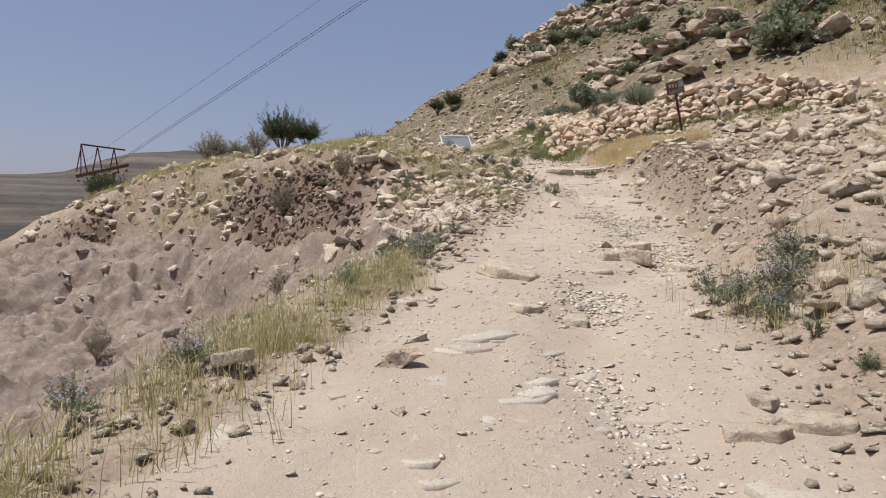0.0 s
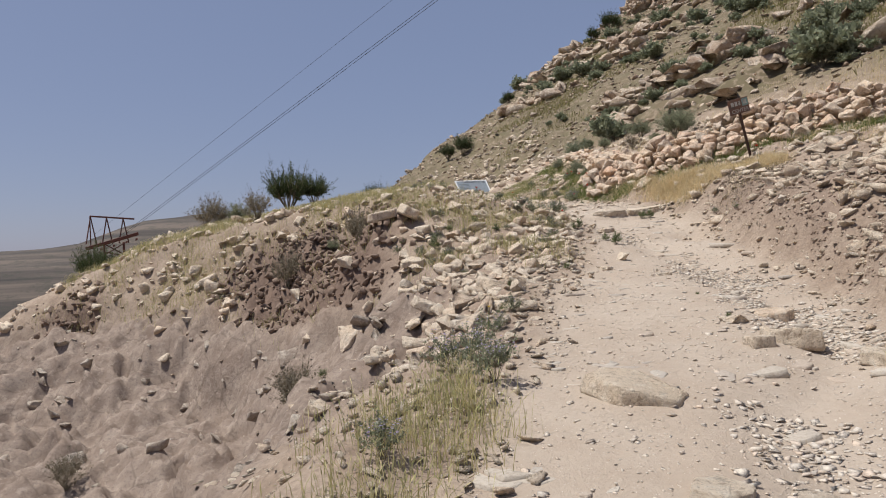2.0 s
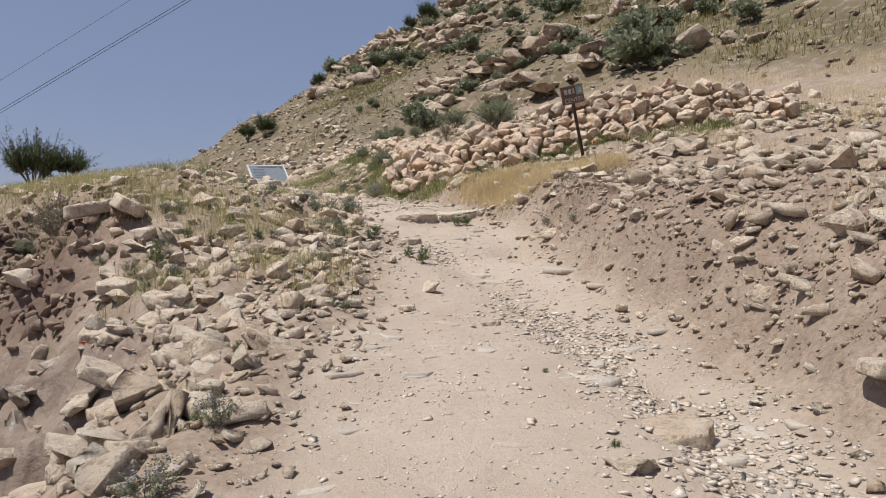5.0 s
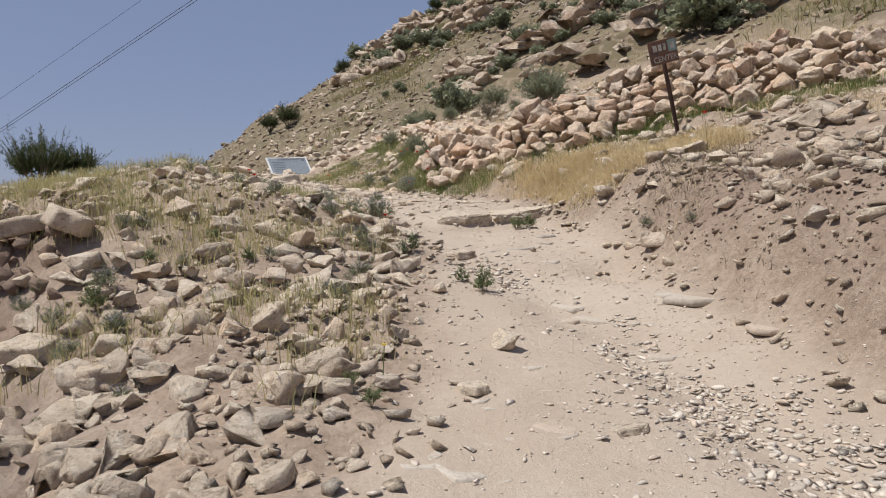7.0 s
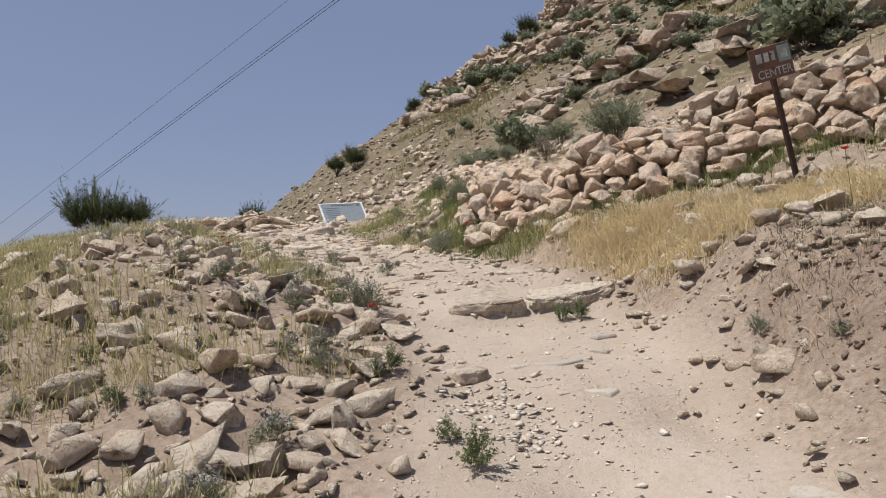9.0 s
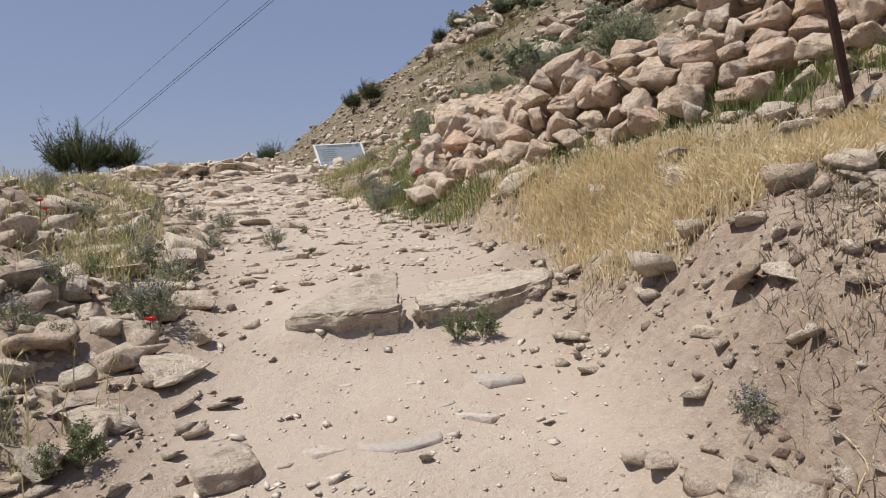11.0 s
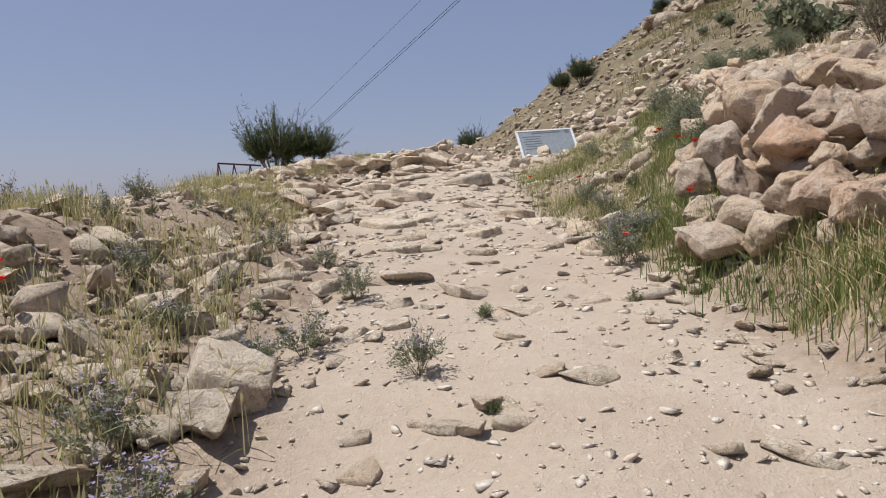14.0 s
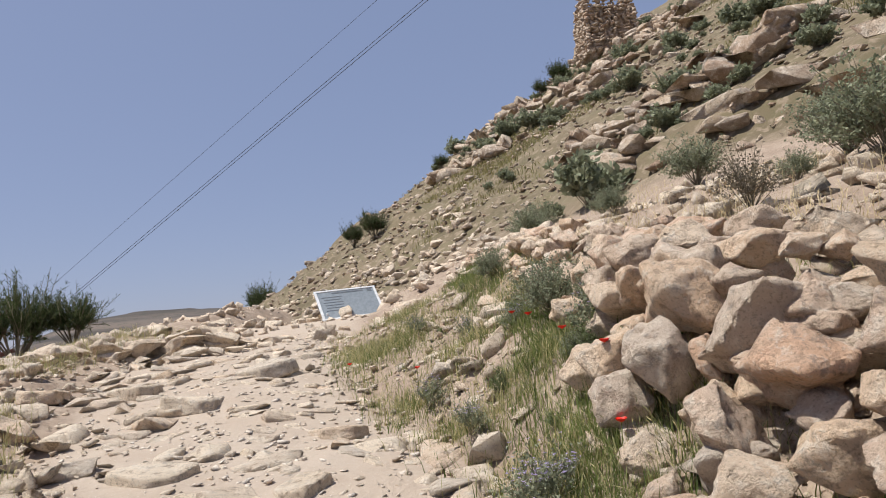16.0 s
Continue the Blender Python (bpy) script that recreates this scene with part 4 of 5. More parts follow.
def build_grass():
    r = np.random.default_rng(41)
    def straw(x, y):
        dl, dr = edges(x, y)
        return ss(0.2, 0.8, dr) * ss(17.7, 18.5, y + 0.35 * (x - 5)) * ss(22.6, 21.4, y) * ss(0.2, -0.3, x - np.interp(y, (16, 18.5, 20, 22), (6.5, 6.3, 5.2, 3.9)) ) * (0.4 + 0.6 * ss(-0.2, 0.1, fbm(x * 1.3, y * 1.3, 47, 3)))
    x, y = tufts(1900, 12, (3, 8, 15, 23), straw, r)
    blades("dry_grass", x, y, 0.18, 0.0036, 0.6, STRAW, "golden dry grass with seed heads beside the trail", "grass", r, 1.3)
    def strip(x, y):
        dl, dr = edges(x, y)
        return np.exp(-((dl - 0.4) / 0.35) ** 2) * ss(8.6, 7.2, y) * (0.25 + 0.75 * ss(-0.15, 0.1, fbm(x * 1.1, y * 1.1, 48, 3) + 0.08))
    x, y = tufts(330, 14, (-4, 2, 0.5, 9), strip, r, 0.09)
    blades("verge_grass", x, y, 0.28, 0.0024, 0.45, GREENGOLD, "half-dry wild barley along the edge of the gully", "grass", r, 1.5)
    def herbage(x, y):
        clump = np.exp(-((x - 2.95) / 0.4) ** 2 - ((y - 6.2) / 0.55) ** 2)
        return np.maximum(clump, 0.5 * ss(2.7, 3.2, x) * ss(8.5, 6.5, y) * ss(-0.1, 0.12, fbm(x * 1.2, y * 1.2, 58, 3)))
    x, y = tufts(190, 9, (2.3, 6.5, 3.5, 9), herbage, r, 0.09)
    blades("bank_grass", x, y, 0.32, 0.0025, 0.4, GREENGOLD, "half-dry wild barley on the stony bank", "grass", r, 1.5)
    def mound(x, y):
        dl, dr = edges(x, y)
        return ss(0.2, 0.8, dl) * ss(-0.08, 0.10, fbm(x * 0.8, y * 0.8, 49, 3)) * ss(13.8, 15, y + 0.25 * x) * (1 - 0.6 * ss(26, 30, y)) * (1 - land(x, y)[2]) * (1 - 0.8 * land(x, y)[3])
    x, y = tufts(3800, 9, (-12, 2.5, 13.5, 36), mound, r, 0.12)
    blades("mound_grass", x, y, 0.24, 0.0036, 0.4, GREENGOLD, "yellow-green wild grass among the stones", "grass", r, 1.4)
    def litter(x, y):
        dl, dr = edges(x, y)
        return ss(-0.05, 0.35, dr) * ss(2.4, 1.4, dr) * ss(14.5, 16, y) * ss(19.6, 18.6, y) * ss(-0.1, 0.12, fbm(x * 2.2, y * 2.2, 59, 3))
    x, y = tufts(420, 9, (3.8, 7, 14.5, 19.6), litter, r, 0.08)
    blades("dead_grass", x, y, 0.09, 0.003, 1.3, DRYTWIG, "matted dead grass and twigs on the earth bank", "grass", r)
    x, y = tufts(150, 8, (3.8, 7, 14.5, 19.6), litter, r, 0.08)
    blades("bank_straw", x, y, 0.10, 0.0022, 0.7, STRAW, "sparse dry grass on the earth bank", "grass", r, 1.3)
    def right(x, y):
        dl, dr = edges(x, y)
        return ss(0.7, 1.5, dr) * ss(-0.02, 0.14, fbm(x * 0.5, y * 0.5, 50, 3)) * ss(34, 26, y)
    x, y = tufts(2400, 10, (3, 16, 2, 34), right, r, 0.14)
    blades("slope_grass", x, y, 0.2, 0.0035, 0.45, STRAW, "thin dry grass over the stony slope", "grass", r, 1.4)
    def foot(x, y):
        d = np.full(np.shape(x), 9.0)
        for p, q in zip(WALL_LINE[:-1], WALL_LINE[1:]):
            t = np.clip(((x - p[0]) * (q[0] - p[0]) + (y - p[1]) * (q[1] - p[1])) / ((q - p) @ (q - p)), 0, 1)
            d = np.minimum(d, np.hypot(p[0] + t * (q[0] - p[0]) - x, p[1] + t * (q[1] - p[1]) - y))
        side = x < np.interp(y, (18.0, 22.9, 26.6, 33.5), (9.0, 3.4, 3.9, 3.5))
        return ss(0.75, 0.25, d) * np.where(side, 1.0, 0.25) * (0.35 + 0.65 * ss(-0.1, 0.15, fbm(x * 1.1, y * 1.1, 52, 3))) * ss(right_edge(y) - 0.1, right_edge(y) + 0.35, x)
    x, y = tufts(1100, 14, (2, 11, 17, 34), foot, r, 0.08)
    blades("green_grass", x, y, 0.24, 0.0032, 0.5, GRASS, "fresh green grass at the foot of the wall", "grass", r)
    def verge2(x, y):
        dl, dr = edges(x, y)
        return ss(-0.1, 0.3, dr) * ss(2.6, 1.6, dr) * ss(22.6, 23.6, y) * ss(34, 29, y) * (0.15 + 0.85 * ss(-0.1, 0.16, fbm(x * 1.1, y * 1.1, 54, 3)))
    x, y = tufts(800, 9, (0, 5, 22, 36), verge2, r, 0.13)
    blades("tall_grass", x, y, 0.19, 0.003, 0.45, GREENGOLD, "tall green and yellow grass between wall and trail", "grass", r, 1.4)
    x, y = tufts(900, 10, (0, 5, 22, 36), verge2, r, 0.13)
    blades("lush_grass", x, y, 0.16, 0.0034, 0.5, GRASS, "fresh green grass below the wall", "grass", r)
    def far_hill(x, y):
        z, t, rb, sc, oh, w = land(x, y)
        return oh * ss(0.0, 0.2, fbm(x * 0.16, y * 0.16, 53, 3)) * (1 - w)
    x, y = tufts(9500, 6, (2, 45, 18, 100), far_hill, r, 0.5)
    blades("hill_grass", x, y, 0.34, 0.018, 0.5, HILL_GRASS, "sparse dry grass on the hillside", "grass", r)


def shrub_arrays(seed, stems, high, spread_out, leaves, leaf, broad=0.28, upright=1.0):
    """Stems fanning from the base, forked once, with small leaves along them. Returns stem and leaf triangles."""
    r = np.random.default_rng(seed)
    sv, sf, lv, lf = [], [], [], []
    def strip(p, q, w):
        side = np.cross(q - p, r.normal(size=3))
        side = side / (np.linalg.norm(side) + 1e-9) * w
        k = len(sv)
        sv.extend([p - side, p + side, q + side * 0.6, q - side * 0.6])
        sf.extend([(k, k + 1, k + 2), (k, k + 2, k + 3)])
    for _ in range(stems):
        a = r.uniform(0, 2 * np.pi)
        out = spread_out * math.sqrt(r.random())
        h = high * r.uniform(0.55, 1.08) * (1 - 0.35 * (out / max(spread_out, 1e-6)) ** 2)
        tip = np.array([math.cos(a) * out, math.sin(a) * out, h])
        mid = np.array([tip[0] * 0.42, tip[1] * 0.42, h * 0.55 * upright]) + r.normal(0, 0.03 * high, 3)
        root = r.normal(0, 0.03 * spread_out + 0.005, 3) * (1, 1, 0)
        w = 0.007 * high
        strip(root, mid, w)
        ends = [tip + r.normal(0, 0.10 * high, 3) for _ in range(3)]
        for e in ends:
            strip(mid, e, w * 0.6)
            for _ in range(leaves):
                t = r.uniform(0.05, 1.0)
                c = mid + (e - mid) * t + r.normal(0, 0.022 * high, 3)
                u, v = r.normal(size=3), r.normal(size=3)
                u = u / np.linalg.norm(u) * leaf * r.uniform(0.6, 1.3)
                u[2] = abs(u[2])
                v = np.cross(u, v)
                v = v / (np.linalg.norm(v) + 1e-9) * leaf * broad
                k = len(lv)
                lv.extend([c, c + u * 0.5 + v, c + u, c + u * 0.5 - v])
                lf.extend([(k, k + 1, k + 2), (k, k + 2, k + 3)])
    return np.array(sv), np.array(sf), np.array(lv), np.array(lf)


def make_shrub(name, seed, stems, high, wide, leaves, leaf, leaf_mat, label, category, group, petals=None, petal=0.02, many=0, broad=0.28):
    sv, sf, lv, lf = shrub_arrays(seed, stems, high, wide, leaves, leaf, broad)
    top = new(name)
    tagged(top, label, category, group)
    part("branchwork", mesh_from("branchwork", sv, sf, DRYTWIG), top)
    part("foliage", mesh_from("foliage", lv, lf, leaf_mat), top)
    if petals:
        r = np.random.default_rng(seed + 100)
        tips = lv[2::4]
        tips = tips[tips[:, 2] > np.quantile(tips[:, 2], 0.55)]
        c = tips[r.integers(0, len(tips), many)] + (0, 0, 0.01)
        vs, fs = [], []
        for p in c:
            for j in range(5):
                a = j * 1.2566 + r.uniform(0, 0.5)
                d = np.array([math.cos(a), math.sin(a), r.uniform(0.0, 0.6)]) * petal
                o = np.array([-math.sin(a), math.cos(a), 0]) * petal * 0.45
                k = len(vs)
                vs += [p, p + d * 0.7 + o, p + d, p + d * 0.7 - o]
                fs += [(k, k + 1, k + 2), (k, k + 2, k + 3)]
        part("blossom", mesh_from("blossom", vs, fs, petals), top, "small pale lilac flowers")
    return top


def broom_arrays(seed, heads, high, wide):
    """A broom bush: a few leaning limbs, each ending in a loose brush of fine upright twigs."""
    r = np.random.default_rng(seed)
    sv, sf, lv, lf = [], [], [], []
    def strip(vs, fs, p, q, w0, w1):
        side = np.cross(q - p, r.normal(size=3))
        side = side / (np.linalg.norm(side) + 1e-9)
        k = len(vs)
        vs.extend([p - side * w0, p + side * w0, q + side * w1, q - side * w1])
        fs.extend([(k, k + 1, k + 2), (k, k + 2, k + 3)])
    for i in range(heads):
        a = i * 2.4 + r.uniform(-0.5, 0.5)
        out = wide * (0.1 + 0.8 * math.sqrt((i + 0.5) / heads))
        fork = np.array([math.cos(a) * out * 0.6, math.sin(a) * out * 0.6, high * r.uniform(0.28, 0.42)])
        root = r.normal(0, 0.05, 3) * (1, 1, 0)
        strip(sv, sf, root, fork, 0.045, 0.028)
        lean = np.array([math.cos(a) * out * 0.55, math.sin(a) * out * 0.55, high * r.uniform(0.4, 0.68) * (1.1 - 0.4 * out / wide)])
        for _ in range(24):
            tip = fork + lean * r.uniform(0.3, 1.0) + r.normal(0, 0.22 * wide, 3)
            strip(sv, sf, fork, tip, 0.012, 0.005)
            for _ in range(26):
                c = fork + (tip - fork) * r.uniform(0.25, 1.0)
                up = (tip - fork) / np.linalg.norm(tip - fork) + np.array([0, 0, 0.25]) + r.normal(0, 1.0, 3)
                strip(lv, lf, c, c + up / np.linalg.norm(up) * r.uniform(0.10, 0.22), 0.010, 0.004)
    return np.array(sv), np.array(sf), np.array(lv), np.array(lf)


def make_broom(seed):
    sv, sf, lv, lf = broom_arrays(seed, 18, 2.9, 1.3)
    top = new("broom_bush")
    tagged(top, "large dark green broom bush on the skyline", "shrub", "dark broom bushes on the ridge")
    part("branchwork", mesh_from("branchwork", sv, sf, DRYTWIG), top)
    part("foliage", mesh_from("foliage", lv, lf, BROOM), top)
    return top


def plant_at(proto, x, y, size=1.0, turn=0.0, used=set()):
    m = Matrix.LocRotScale((x, y, float(ground_z(x, y)) - 0.02), Euler((0, 0, radians(turn))), (size, size, size))
    if proto.name in used:
        ob = copy_thing(proto, m)
    else:
        used.add(proto.name)
        proto.matrix_world = m
        ob = proto
    return ob


def build_plants():
    r = np.random.default_rng(51)
    lav = [make_shrub("flowering_herb", 300 + i, 26, 0.34, 0.2, 15, 0.021, SAGE, "grey-green wild herb with small lilac flowers", "plant", "flowering herbs by the trail", LILAC, 0.011, 60) for i in range(3)]
    for x, y, s in ((2.75, 6.35, 1.3), (3.05, 6.3, 1.4), (2.9, 6.0, 1.2), (2.7, 6.8, 1.0), (3.3, 6.6, 1.2), (-0.08, 8.2, 0.9), (-0.2, 8.8, 1.1), (-0.4, 8.5, 0.9), (0.0, 10.15, 0.7), (0.24, 10.95, 0.7), (3.53, 25.1, 1.1), (2.8, 23.65, 0.9), (2.95, 23.75, 0.8), (1.82, 18.65, 0.8), (1.5, 19.8, 0.8), (1.15, 20.1, 0.8), (-1.4, 4.6, 0.8), (-1.75, 3.9, 0.8), (-0.75, 6.9, 0.8), (2.8, 23.2, 1.0), (1.97, 21.1, 0.6), (1.1, 18.9, 0.7), (0.8, 18.2, 0.6), (1.45, 17.6, 0.6),
                    (0.5, 21.3, 0.65), (-0.2, 21.9, 0.8), (-0.9, 22.5, 0.8), (0.0, 23.3, 0.8), (0.6, 23.0, 0.6), (-1.5, 23.6, 0.8), (2.6, 25.2, 0.7), (2.3, 26.4, 0.8), (3.2, 26.9, 0.8), (2.8, 28.0, 0.9), (2.2, 29.3, 0.8), (1.3, 21.3, 0.7), (1.2, 22.2, 0.7), (4.6, 16.9, 0.45), (4.75, 16.2, 0.4), (1.7, 18.8, 0.8)):
        plant_at(lav[r.integers(3)], x, y, 0.92 * s, r.uniform(0, 360))
    green = [make_shrub("wild_herb", 320 + i, 24, 0.34, 0.18, 20, 0.024, leaf_material("herb_leaves", (0.11, 0.14, 0.06), (0.26, 0.29, 0.14)), "small bushy dark green wild herb among stones", "plant", "green herbs among the stones") for i in range(2)]
    for x, y, s in ((2.46, 15.95, 0.8), (2.35, 16.3, 0.7), (3.76, 18.6, 0.9), (3.6, 18.6, 0.6), (2.85, 5.25, 0.9), (2.8, 4.5, 0.9), (-0.85, 15.75, 1.1), (0.1, 15.05, 0.5), (1.1, 13.85, 0.7), (1.99, 17.35, 0.9), (1.44, 18.3, 1.0), (3.66, 24.5, 1.4), (3.45, 24.9, 1.2), (4.4, 21.4, 1.0), (0.3, 12.2, 0.5), (0.1, 11.0, 0.5), (3.1, 24.6, 0.8), (2.9, 25.6, 0.9), (3.3, 27.4, 0.9), (2.6, 26.9, 0.8), (2.5, 28.9, 0.8), (2.9, 30.2, 0.8), (-0.1, 17.2, 0.9), (-0.6, 16.6, 0.9), (0.3, 16.6, 0.7), (1.2, 13.5, 0.7),  (2.1, 21.9, 0.6), (2.4, 20.7, 0.4), (1.0, 19.6, 0.8), (1.5, 18.9, 0.7), (2.9, 22.3, 0.4),
                    (-2.6, 13.9, 0.9), (-1.5, 12.6, 0.8), (-1.2, 10.5, 0.8), (1.9, 17.3, 0.7), (3.3, 22.4, 0.5), (2.5, 11.6, 0.3), (2.35, 10.2, 0.35)):
        plant_at(green[r.integers(2)], x, y, 0.92 * s, r.uniform(0, 360))
    sage = [make_shrub("sage_bush", 340 + i, 70, 0.85, 0.6, 26, 0.042, SAGE, "rounded grey-green sage bush on the stony slope", "shrub", "sage bushes of the hillside") for i in range(3)]
    for x, y, s in ((7.3, 27.7, 1.0), (3.3, 29.6, 0.55), (6.7, 26.2, 1.15), (6.2, 26.9, 0.7), (6.6, 30.4, 0.9), (3.75, 25.7, 0.75), (3.5, 26.3, 0.7), (3.4, 25.0, 0.5), (5.1, 36.5, 1.0), (4.4, 33.0, 0.8), (7.0, 22.6, 0.9), (6.2, 21.6, 0.7), (8.3, 21.0, 0.9), (9.6, 20.6, 0.9), (5.4, 31.4, 0.9), (4.9, 29.0, 0.8), (-9.2, 30.0, 1.0), (-3.4, 19.2, 0.6)):
        plant_at(sage[r.integers(3)], x, y, s, r.uniform(0, 360))
    def left_side(x, y):
        dl, dr = edges(x, y)
        return ss(0.1, 0.5, dl) * ss(4.5, 2.5, dl) * ss(13, 15, y)
    x, y = spread(80, (-3, 2.5, 12.5, 27), left_side, r)
    for i, (a, b) in enumerate(zip(x, y)):
        plant_at(lav[r.integers(3)] if i % 3 else green[r.integers(2)], a, b, r.uniform(0.3, 0.6), r.uniform(0, 360))
    def hillside(x, y):
        z, t, rb, sc, oh, w = land(x, y)
        over = -0.818 * (x + 6.1) + 0.575 * (y - 73)
        return oh * ss(1, -3, over) * ss(-0.15, 0.2, fbm(x * 0.15, y * 0.15, 57, 2))
    far_sage = [make_shrub("sage_bush", 350 + i, 30, 0.85, 0.6, 14, 0.15, SAGE, "rounded grey-green sage bush on the stony slope", "shrub", "sage bushes of the hillside") for i in range(3)]
    x, y = spread(262, (3, 48, 30, 105), hillside, r)
    for a, b in zip(x, y):
        plant_at((sage if b < 30 else far_sage)[r.integers(3)], a, b, 0.4 + 1.15 * r.random() ** 2, r.uniform(0, 360))
    broom = [make_broom(360 + i) for i in range(3)]
    for x, y, s in ((-10.2, 41.5, 0.95), (-8.9, 42.4, 0.7), (-0.4, 60.0, 0.95), (-1.7, 61.0, 0.55), (-9.0, 68.0, 0.95), (4.6, 77.0, 0.75), (19.6, 96.0, 1.05), (17.2, 95.0, 0.75), (-13.6, 27.5, 0.6), (-14.4, 28.0, 0.5)):
        plant_at(broom[r.integers(3)], x, y, s, r.uniform(0, 360))
    dry = [make_shrub("dry_bush", 380 + i, 60, 0.9, 0.5, 6, 0.05, DRYTWIG, "bare brown twiggy bush on dry ground", "shrub", "dry twiggy bushes") for i in range(2)]
    for x, y, s in ((-9.9, 29.6, 1.25), (-10.4, 29.9, 1.1), (-6.2, 22.6, 1.1), (-3.2, 14.3, 0.7), (-2.6, 12.6, 0.7), (-4.4, 18.9, 0.8), (-2.6, 18.2, 0.7), (-7.2, 14.6, 0.7), (5.2, 25.9, 0.5)):
        plant_at(dry[r.integers(2)], x, y, s, r.uniform(0, 360))
    for i, (x, y, h) in enumerate(((1.84, 18.5, 0.12), (0.0, 20.7, 0.3), (0.08, 20.7, 0.26), (1.32, 28.3, 0.25), (3.15, 25.4, 0.35), (3.3, 24.9, 0.35), (3.25, 23.6, 0.25), (2.2, 27.0, 0.25), (2.9, 23.2, 0.2), (5.7, 17.4, 0.5), (3.4, 24.1, 0.4), (-1.3, 14.2, 0.2), (3.1, 26.2, 0.3))):
        poppy(x, y, h, i)
    for x, y, h in ((2.75, 6.0, 0.2), (-0.1, 9.0, 0.4), (1.3, 13.9, 0.25), (1.2, 17.5, 0.25), (1.35, 17.2, 0.2), (3.9, 24.6, 0.4)):
        poppy(x, y, h, 50, YELLOW, "yellow_flower", "small yellow wild flower on a thin stem", 0.016)


def poppy(x, y, h, seed, mat=None, name="poppy", label="red poppy on a thin green stem", size=0.032):
    r = np.random.default_rng(seed)
    top = new(name)
    top.location = (x, y, float(ground_z(x, y)))
    tagged(top, label, "flower", "wild flowers")
    lean = r.normal(0, 0.04, 2)
    s = 0.003
    sv = [(-s, 0, 0), (s, 0, 0), (0, s, 0), (lean[0] - s, lean[1], h), (lean[0] + s, lean[1], h), (lean[0], lean[1] + s, h)]
    part("stem", mesh_from("stem", sv, [(0, 1, 4), (0, 4, 3), (1, 2, 5), (1, 5, 4), (2, 0, 3), (2, 3, 5)], GRASS), top)
    vs, fs = [], []
    for j in range(5):
        a = j * 2 * math.pi / 5
        for k, (rad, up) in enumerate(((0.1, 0.0), (0.75, 0.35), (1.0, 0.75))):
            for o in (-0.75, 0, 0.75):
                b = a + o
                vs.append((lean[0] + math.cos(b) * rad * size, lean[1] + math.sin(b) * rad * size, h + up * size * (1 if o else 0.85)))
        n = j * 9
        for k in (0, 1):
            for i in (0, 1):
                p = n + k * 3 + i
                fs.append((p, p + 1, p + 4, p + 3))
    part("petals", mesh_from("petals", vs, fs, mat or POPPY), top)


# ---- made things ----
def bar(p, q, w, d=None):
    """A square bar from p to q, as a bmesh."""
    p, q = Vector(p), Vector(q)
    bm = bmesh.new()
    bmesh.ops.create_cube(bm, size=1)
    bmesh.ops.scale(bm, vec=(w, d or w, (q - p).length), verts=bm.verts)
    bmesh.ops.bevel(bm, geom=list(bm.edges), offset=min(w, d or w) * 0.12, segments=1, affect="EDGES")
    m = (q - p).to_track_quat("Z", "Y").to_matrix().to_4x4()
    bmesh.ops.transform(bm, matrix=Matrix.Translation((p + q) / 2) @ m, verts=bm.verts)
    return bm


def bm_part(name, bm, mat, parent, label=""):
    me = bpy.data.meshes.new(name)
    bm.to_mesh(me)
    bm.free()
    me.materials.append(mat)
    return part(name, me, parent, label)


def box_bm(sx, sy, sz, at=(0, 0, 0), bevel=0.004):
    bm = bmesh.new()
    bmesh.ops.create_cube(bm, size=1)
    bmesh.ops.scale(bm, vec=(sx, sy, sz), verts=bm.verts)
    bmesh.ops.bevel(bm, geom=list(bm.edges), offset=bevel, segments=1, affect="EDGES")
    bmesh.ops.translate(bm, vec=at, verts=bm.verts)
    return bm


def text_part(words, size, at, mat, parent, turn=(90, 0, 0)):
    cu = bpy.data.curves.new("lettering", "FONT")
    cu.body, cu.size, cu.align_x, cu.align_y, cu.extrude = words, size, "CENTER", "CENTER", 0.001
    tmp = bpy.data.objects.new("lettering", cu)
    me = bpy.data.meshes.new_from_object(tmp)
    bpy.data.objects.remove(tmp)
    me.materials.append(mat)
    ob = part("lettering", me, parent)
    ob.matrix_local = pose(*at, *turn)
    return ob


def build_sign():
    x, y = 6.15, 18.85
    top = new("sign_post")
    top.matrix_world = pose(x, y, float(ground_z(x, y)) + 0.0, 3, -15, 12)
    tagged(top, "leaning rusty post with a weathered brown sign", "sign")
    bm_part("post", bar((0, 0, 0), (0, 0, 1.32), 0.055, 0.035), POST, top, "rusty square steel post")
    board = bm_part("board", box_bm(0.50, 0.018, 0.33, (0, -0.03, 1.30)), SIGN_FACE, top, "weathered brown sign board with faded white lettering")
    bm_part("board_patch", box_bm(0.15, 0.004, 0.16, (0.16, -0.041, 1.36), 0.001), SIGN_TEAL, board, "faded teal patch")
    text_part("CENTER", 0.115, (0.01, -0.0415, 1.20), SIGN_WHITE, board)
    for i, (bx, w) in enumerate(((-0.15, 0.07), (-0.06, 0.06), (0.02, 0.05), (0.16, 0.08))):
        bm_part("faded_mark", box_bm(w, 0.003, 0.09, (bx, -0.044, 1.36), 0.001), SIGN_WHITE, board)
    for bz in (1.24, 1.38):
        bm_part("bolt", box_bm(0.018, 0.01, 0.018, (0, -0.045, bz), 0.003), POST, top)


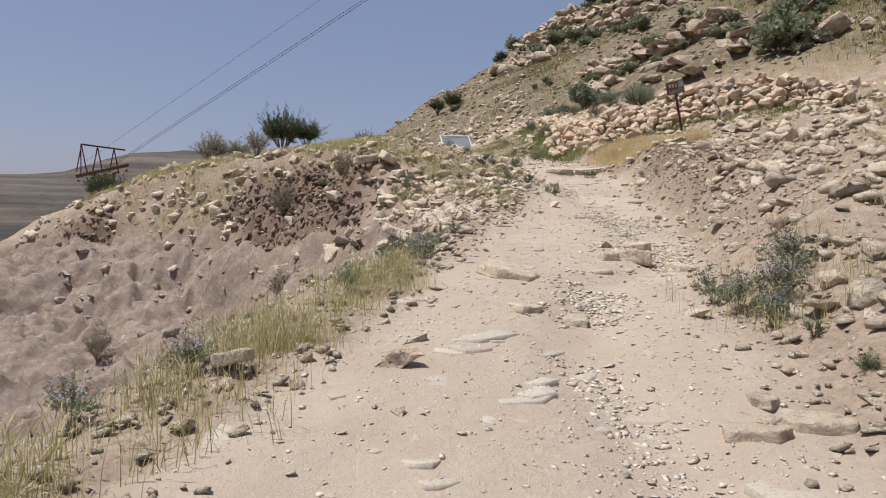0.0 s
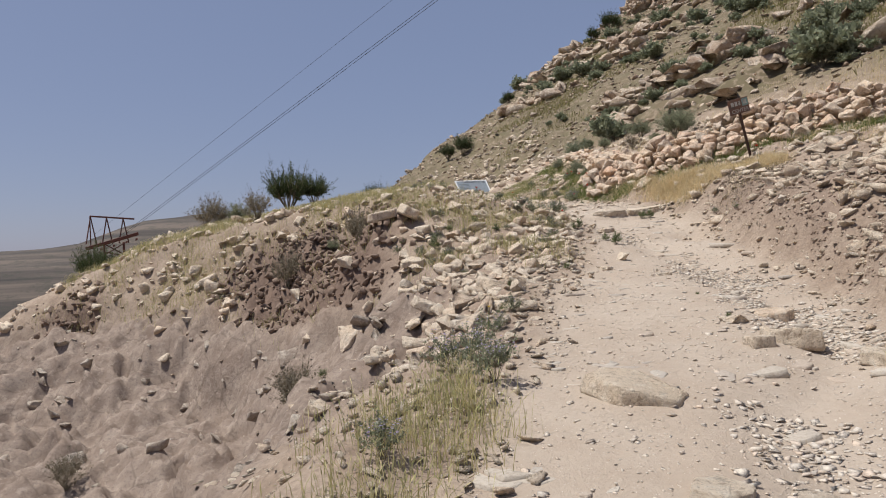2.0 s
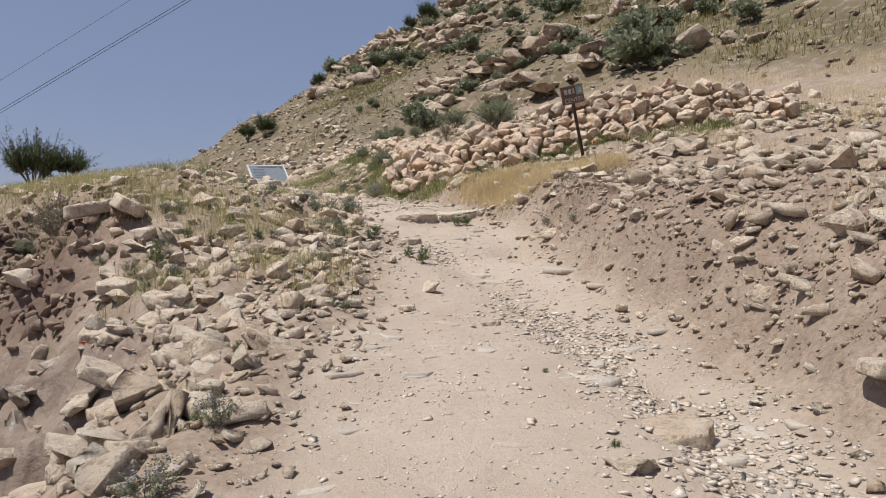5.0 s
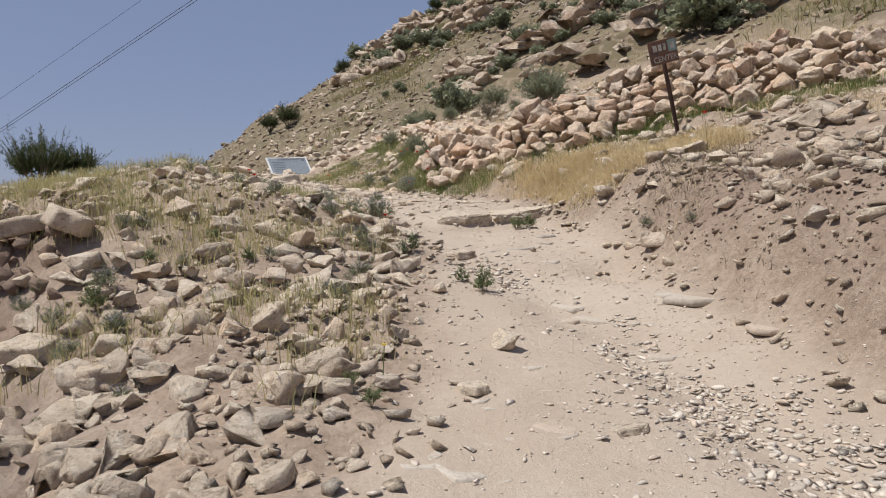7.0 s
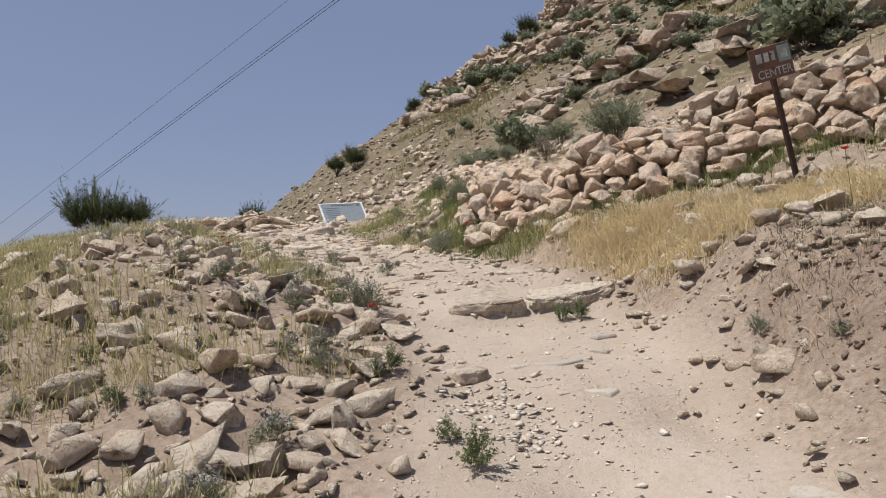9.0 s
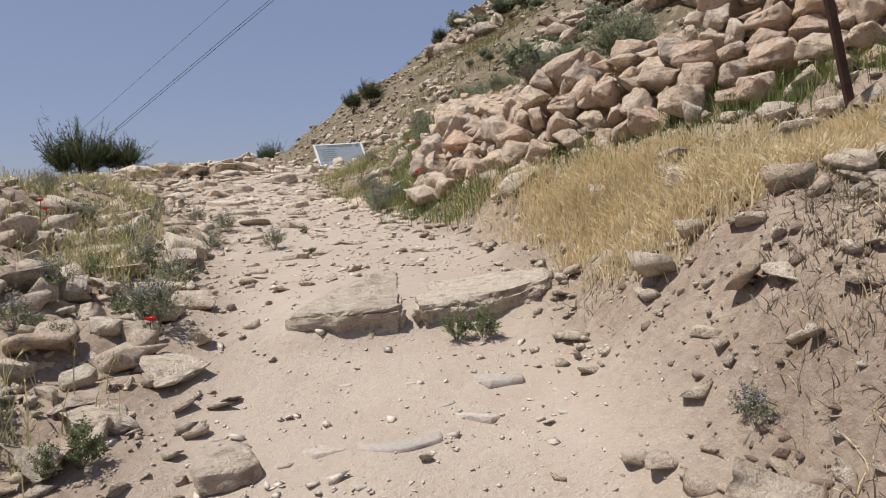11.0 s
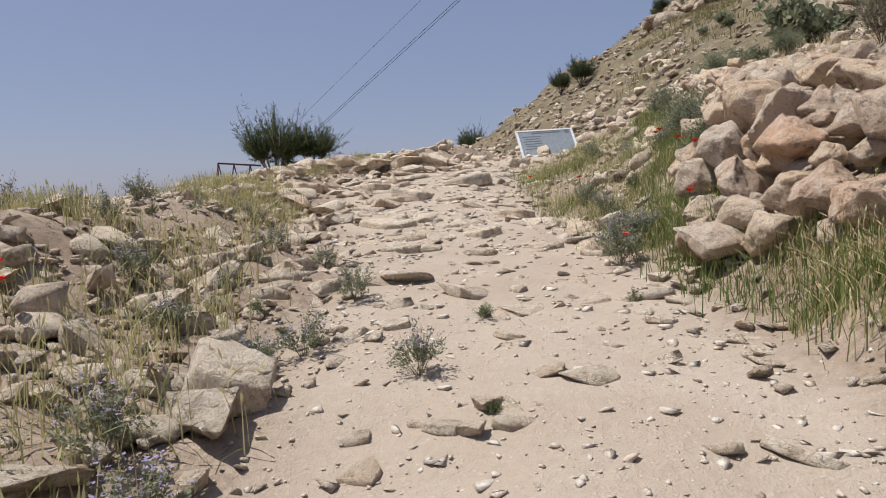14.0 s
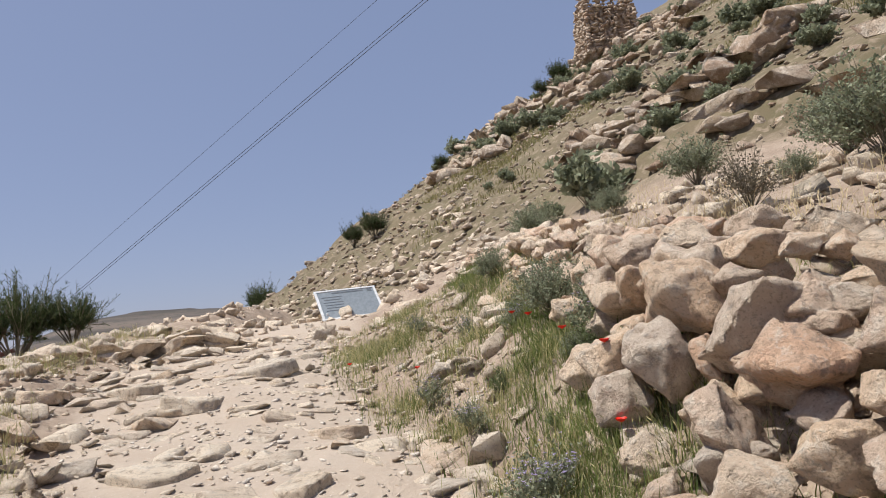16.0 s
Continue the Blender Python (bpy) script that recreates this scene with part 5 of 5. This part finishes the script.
def build_board():
    x, y = 0.12, 40.1
    top = new("information_board")
    top.matrix_world = pose(x, y, float(ground_z(x, y)), 0, 0, 25)
    tagged(top, "white-framed information board tilted on low steel legs", "information board")
    tilt = pose(0, 0, 5.24 - float(ground_z(x, y)), -38, -2, 0)
    panel = bm_part("panel", box_bm(1.72, 0.02, 1.0), PANEL, top, "sun-bleached grey-blue printed panel")
    panel.matrix_local = tilt
    for name, sx, sz, px, pz in (("frame_top", 1.86, 0.055, 0, 0.52), ("frame_bottom", 1.86, 0.055, 0, -0.52), ("frame_side", 0.07, 0.98, -0.89, 0), ("frame_side", 0.07, 0.98, 0.89, 0)):
        f = bm_part(name, box_bm(sx, 0.05, sz, (px, 0, pz)), WHITE_FRAME, top)
        f.matrix_local = tilt
    bm_part("print_heading", box_bm(0.95, 0.004, 0.05, (0.05, -0.013, 0.42), 0.001), PRINT, panel)
    for i in range(6):
        bm_part("print_line", box_bm((0.62, 0.5, 0.6, 0.55, 0.5, 0.58)[i], 0.004, 0.025, (-0.45, -0.013, 0.28 - 0.1 * i), 0.001), PRINT, panel)
    bm_part("print_picture", box_bm(0.14, 0.004, 0.11, (0.72, -0.013, 0.41), 0.001), PRINT, panel)
    for px in (-0.75, 0.75):
        bm_part("leg", bar((px, 0.25, -0.15), (px, 0.22, 0.62), 0.05), WHITE_FRAME, top)
        bm_part("leg", bar((px, -0.22, -0.15), (px, -0.22, 0.12), 0.05), WHITE_FRAME, top)


def build_pylon():
    x, y = -62.0, 122.0
    g = float(ground_z(x, y))
    top = new("cableway_pylon")
    top.matrix_world = pose(x, y, 0, 0, 0, 28)
    tagged(top, "rust-red steel lattice pylon of an old cableway", "pylon")
    legs = [(-2.2, -1.6), (2.2, -1.6), (2.2, 1.6), (-2.2, 1.6)]
    for lx, ly in legs:
        bm_part("leg", bar((lx, ly, g - 1), (lx * 0.7, ly * 0.7, 6.2), 0.28), RUST, top)
    levels = np.arange(-4.0, 6.3, 2.0)
    for a, b in zip(levels[:-1], levels[1:]):
        for i in range(4):
            p, q = legs[i], legs[(i + 1) % 4]
            bm_part("brace", bar((p[0] * 0.72, p[1] * 0.72, a), (q[0] * 0.72, q[1] * 0.72, b), 0.14), RUST, top)
            bm_part("brace", bar((q[0] * 0.72, q[1] * 0.72, a), (p[0] * 0.72, p[1] * 0.72, b), 0.14), RUST, top)
    for ly in (-1.5, -0.5, 0.5, 1.5):
        bm_part("beam", bar((-4.4, ly, 5.2), (3.9, ly, 7.6), 0.34, 0.5), RUST, top, "sloping rust-red saddle beam")
    for lx in (-4.0, -2.0, 0.0, 2.0, 3.6):
        bm_part("cross_beam", bar((lx, -2.0, 5.6 + lx * 0.28), (lx, 2.0, 5.6 + lx * 0.28), 0.3), RUST, top)
    bm_part("gantry", bar((-3.6, 0, 10.8), (3.4, 0, 10.2), 0.28), RUST, top, "gantry rail over the pylon")
    for lx, z in ((-3.5, 10.7), (-1.0, 10.5), (1.6, 10.3)):
        for s in (-1, 1):
            bm_part("strut", bar((lx, 0, z), (lx + s * 0.8, s * 0.8, 6.0), 0.16), RUST, top)
    bm_part("strut", bar((-3.6, 0, 10.8), (-3.6, 0, 5.2), 0.18), RUST, top)
    for z in (2.0, 3.4, 4.6):
        bm_part("hoop", bar((-1.6, -1.9, z), (2.4, -1.9, z - 1.2), 0.18), RUST, top)


def build_cables():
    d = Vector((0.788, -0.521, 0.328))
    for off, rad, label in (((0, 0, -0.55), 0.033, "dark steel carrying cable strung across the valley"), ((0, 0, -0.1), 0.033, "dark steel carrying cable strung across the valley"), ((0, 0, 4.4), 0.022, "thin steel telephone line above the cables")):
        a = Vector((-63, 141, 13.3)) - 26 * d + Vector(off)
        cu = bpy.data.curves.new("cable", "CURVE")
        cu.dimensions, cu.bevel_depth, cu.bevel_resolution = "3D", rad, 1
        sp = cu.splines.new("POLY")
        n = 40
        sp.points.add(n)
        for i in range(n + 1):
            t = i / n
            p = a + d * 250 * t
            sp.points[i].co = (*p, 1)
        tmp = bpy.data.objects.new("cable", cu)
        me = bpy.data.meshes.new_from_object(tmp)
        bpy.data.objects.remove(tmp)
        me.materials.clear()
        me.materials.append(CABLE)
        tagged(new("cable", me), label, "cable", "overhead cables")


def build_ruin():
    r = np.random.default_rng(61)
    x0, y0 = 27.0, 101.0
    g = float(ground_z(x0, y0))
    top = new("ruined_tower")
    top.location = (x0, y0, g)
    tagged(top, "ruined tower of rough reddish rubble masonry", "ruin")
    pos, size = [], []
    for lev in np.arange(-1.0, 9.5, 0.42):
        wide = 3.0 - 0.06 * lev
        for side in range(4):
            for u in np.arange(-wide, wide, 0.55):
                if lev > 6.5 + 2.2 * float(vnoise(np.array(u * 0.5 + side * 3), np.array(side * 2.0), 5)):
                    continue
                p = [(u, -wide), (wide, u), (u, wide), (-wide, u)][side]
                pos.append((x0 + p[0] + r.normal(0, 0.1), y0 + p[1] + r.normal(0, 0.1), g + lev))
                size.append(r.uniform(0.55, 0.85))
    ob = joined("masonry", PLAIN, np.array(pos), np.array(size), 0.3, RUIN, "", "", r)
    ob.parent = top
    ob.matrix_local = Matrix.Translation((-x0, -y0, -g))
    bm_part("core", box_bm(5.0, 5.0, 6.6, (0, 0, 1.6), 0.4), RUIN, top)


build_sign()
build_board()
build_pylon()
build_cables()
build_ruin()
build_rubble()
build_hill_stones()
build_grass()
build_plants()
build_named_rocks()
build_wall()
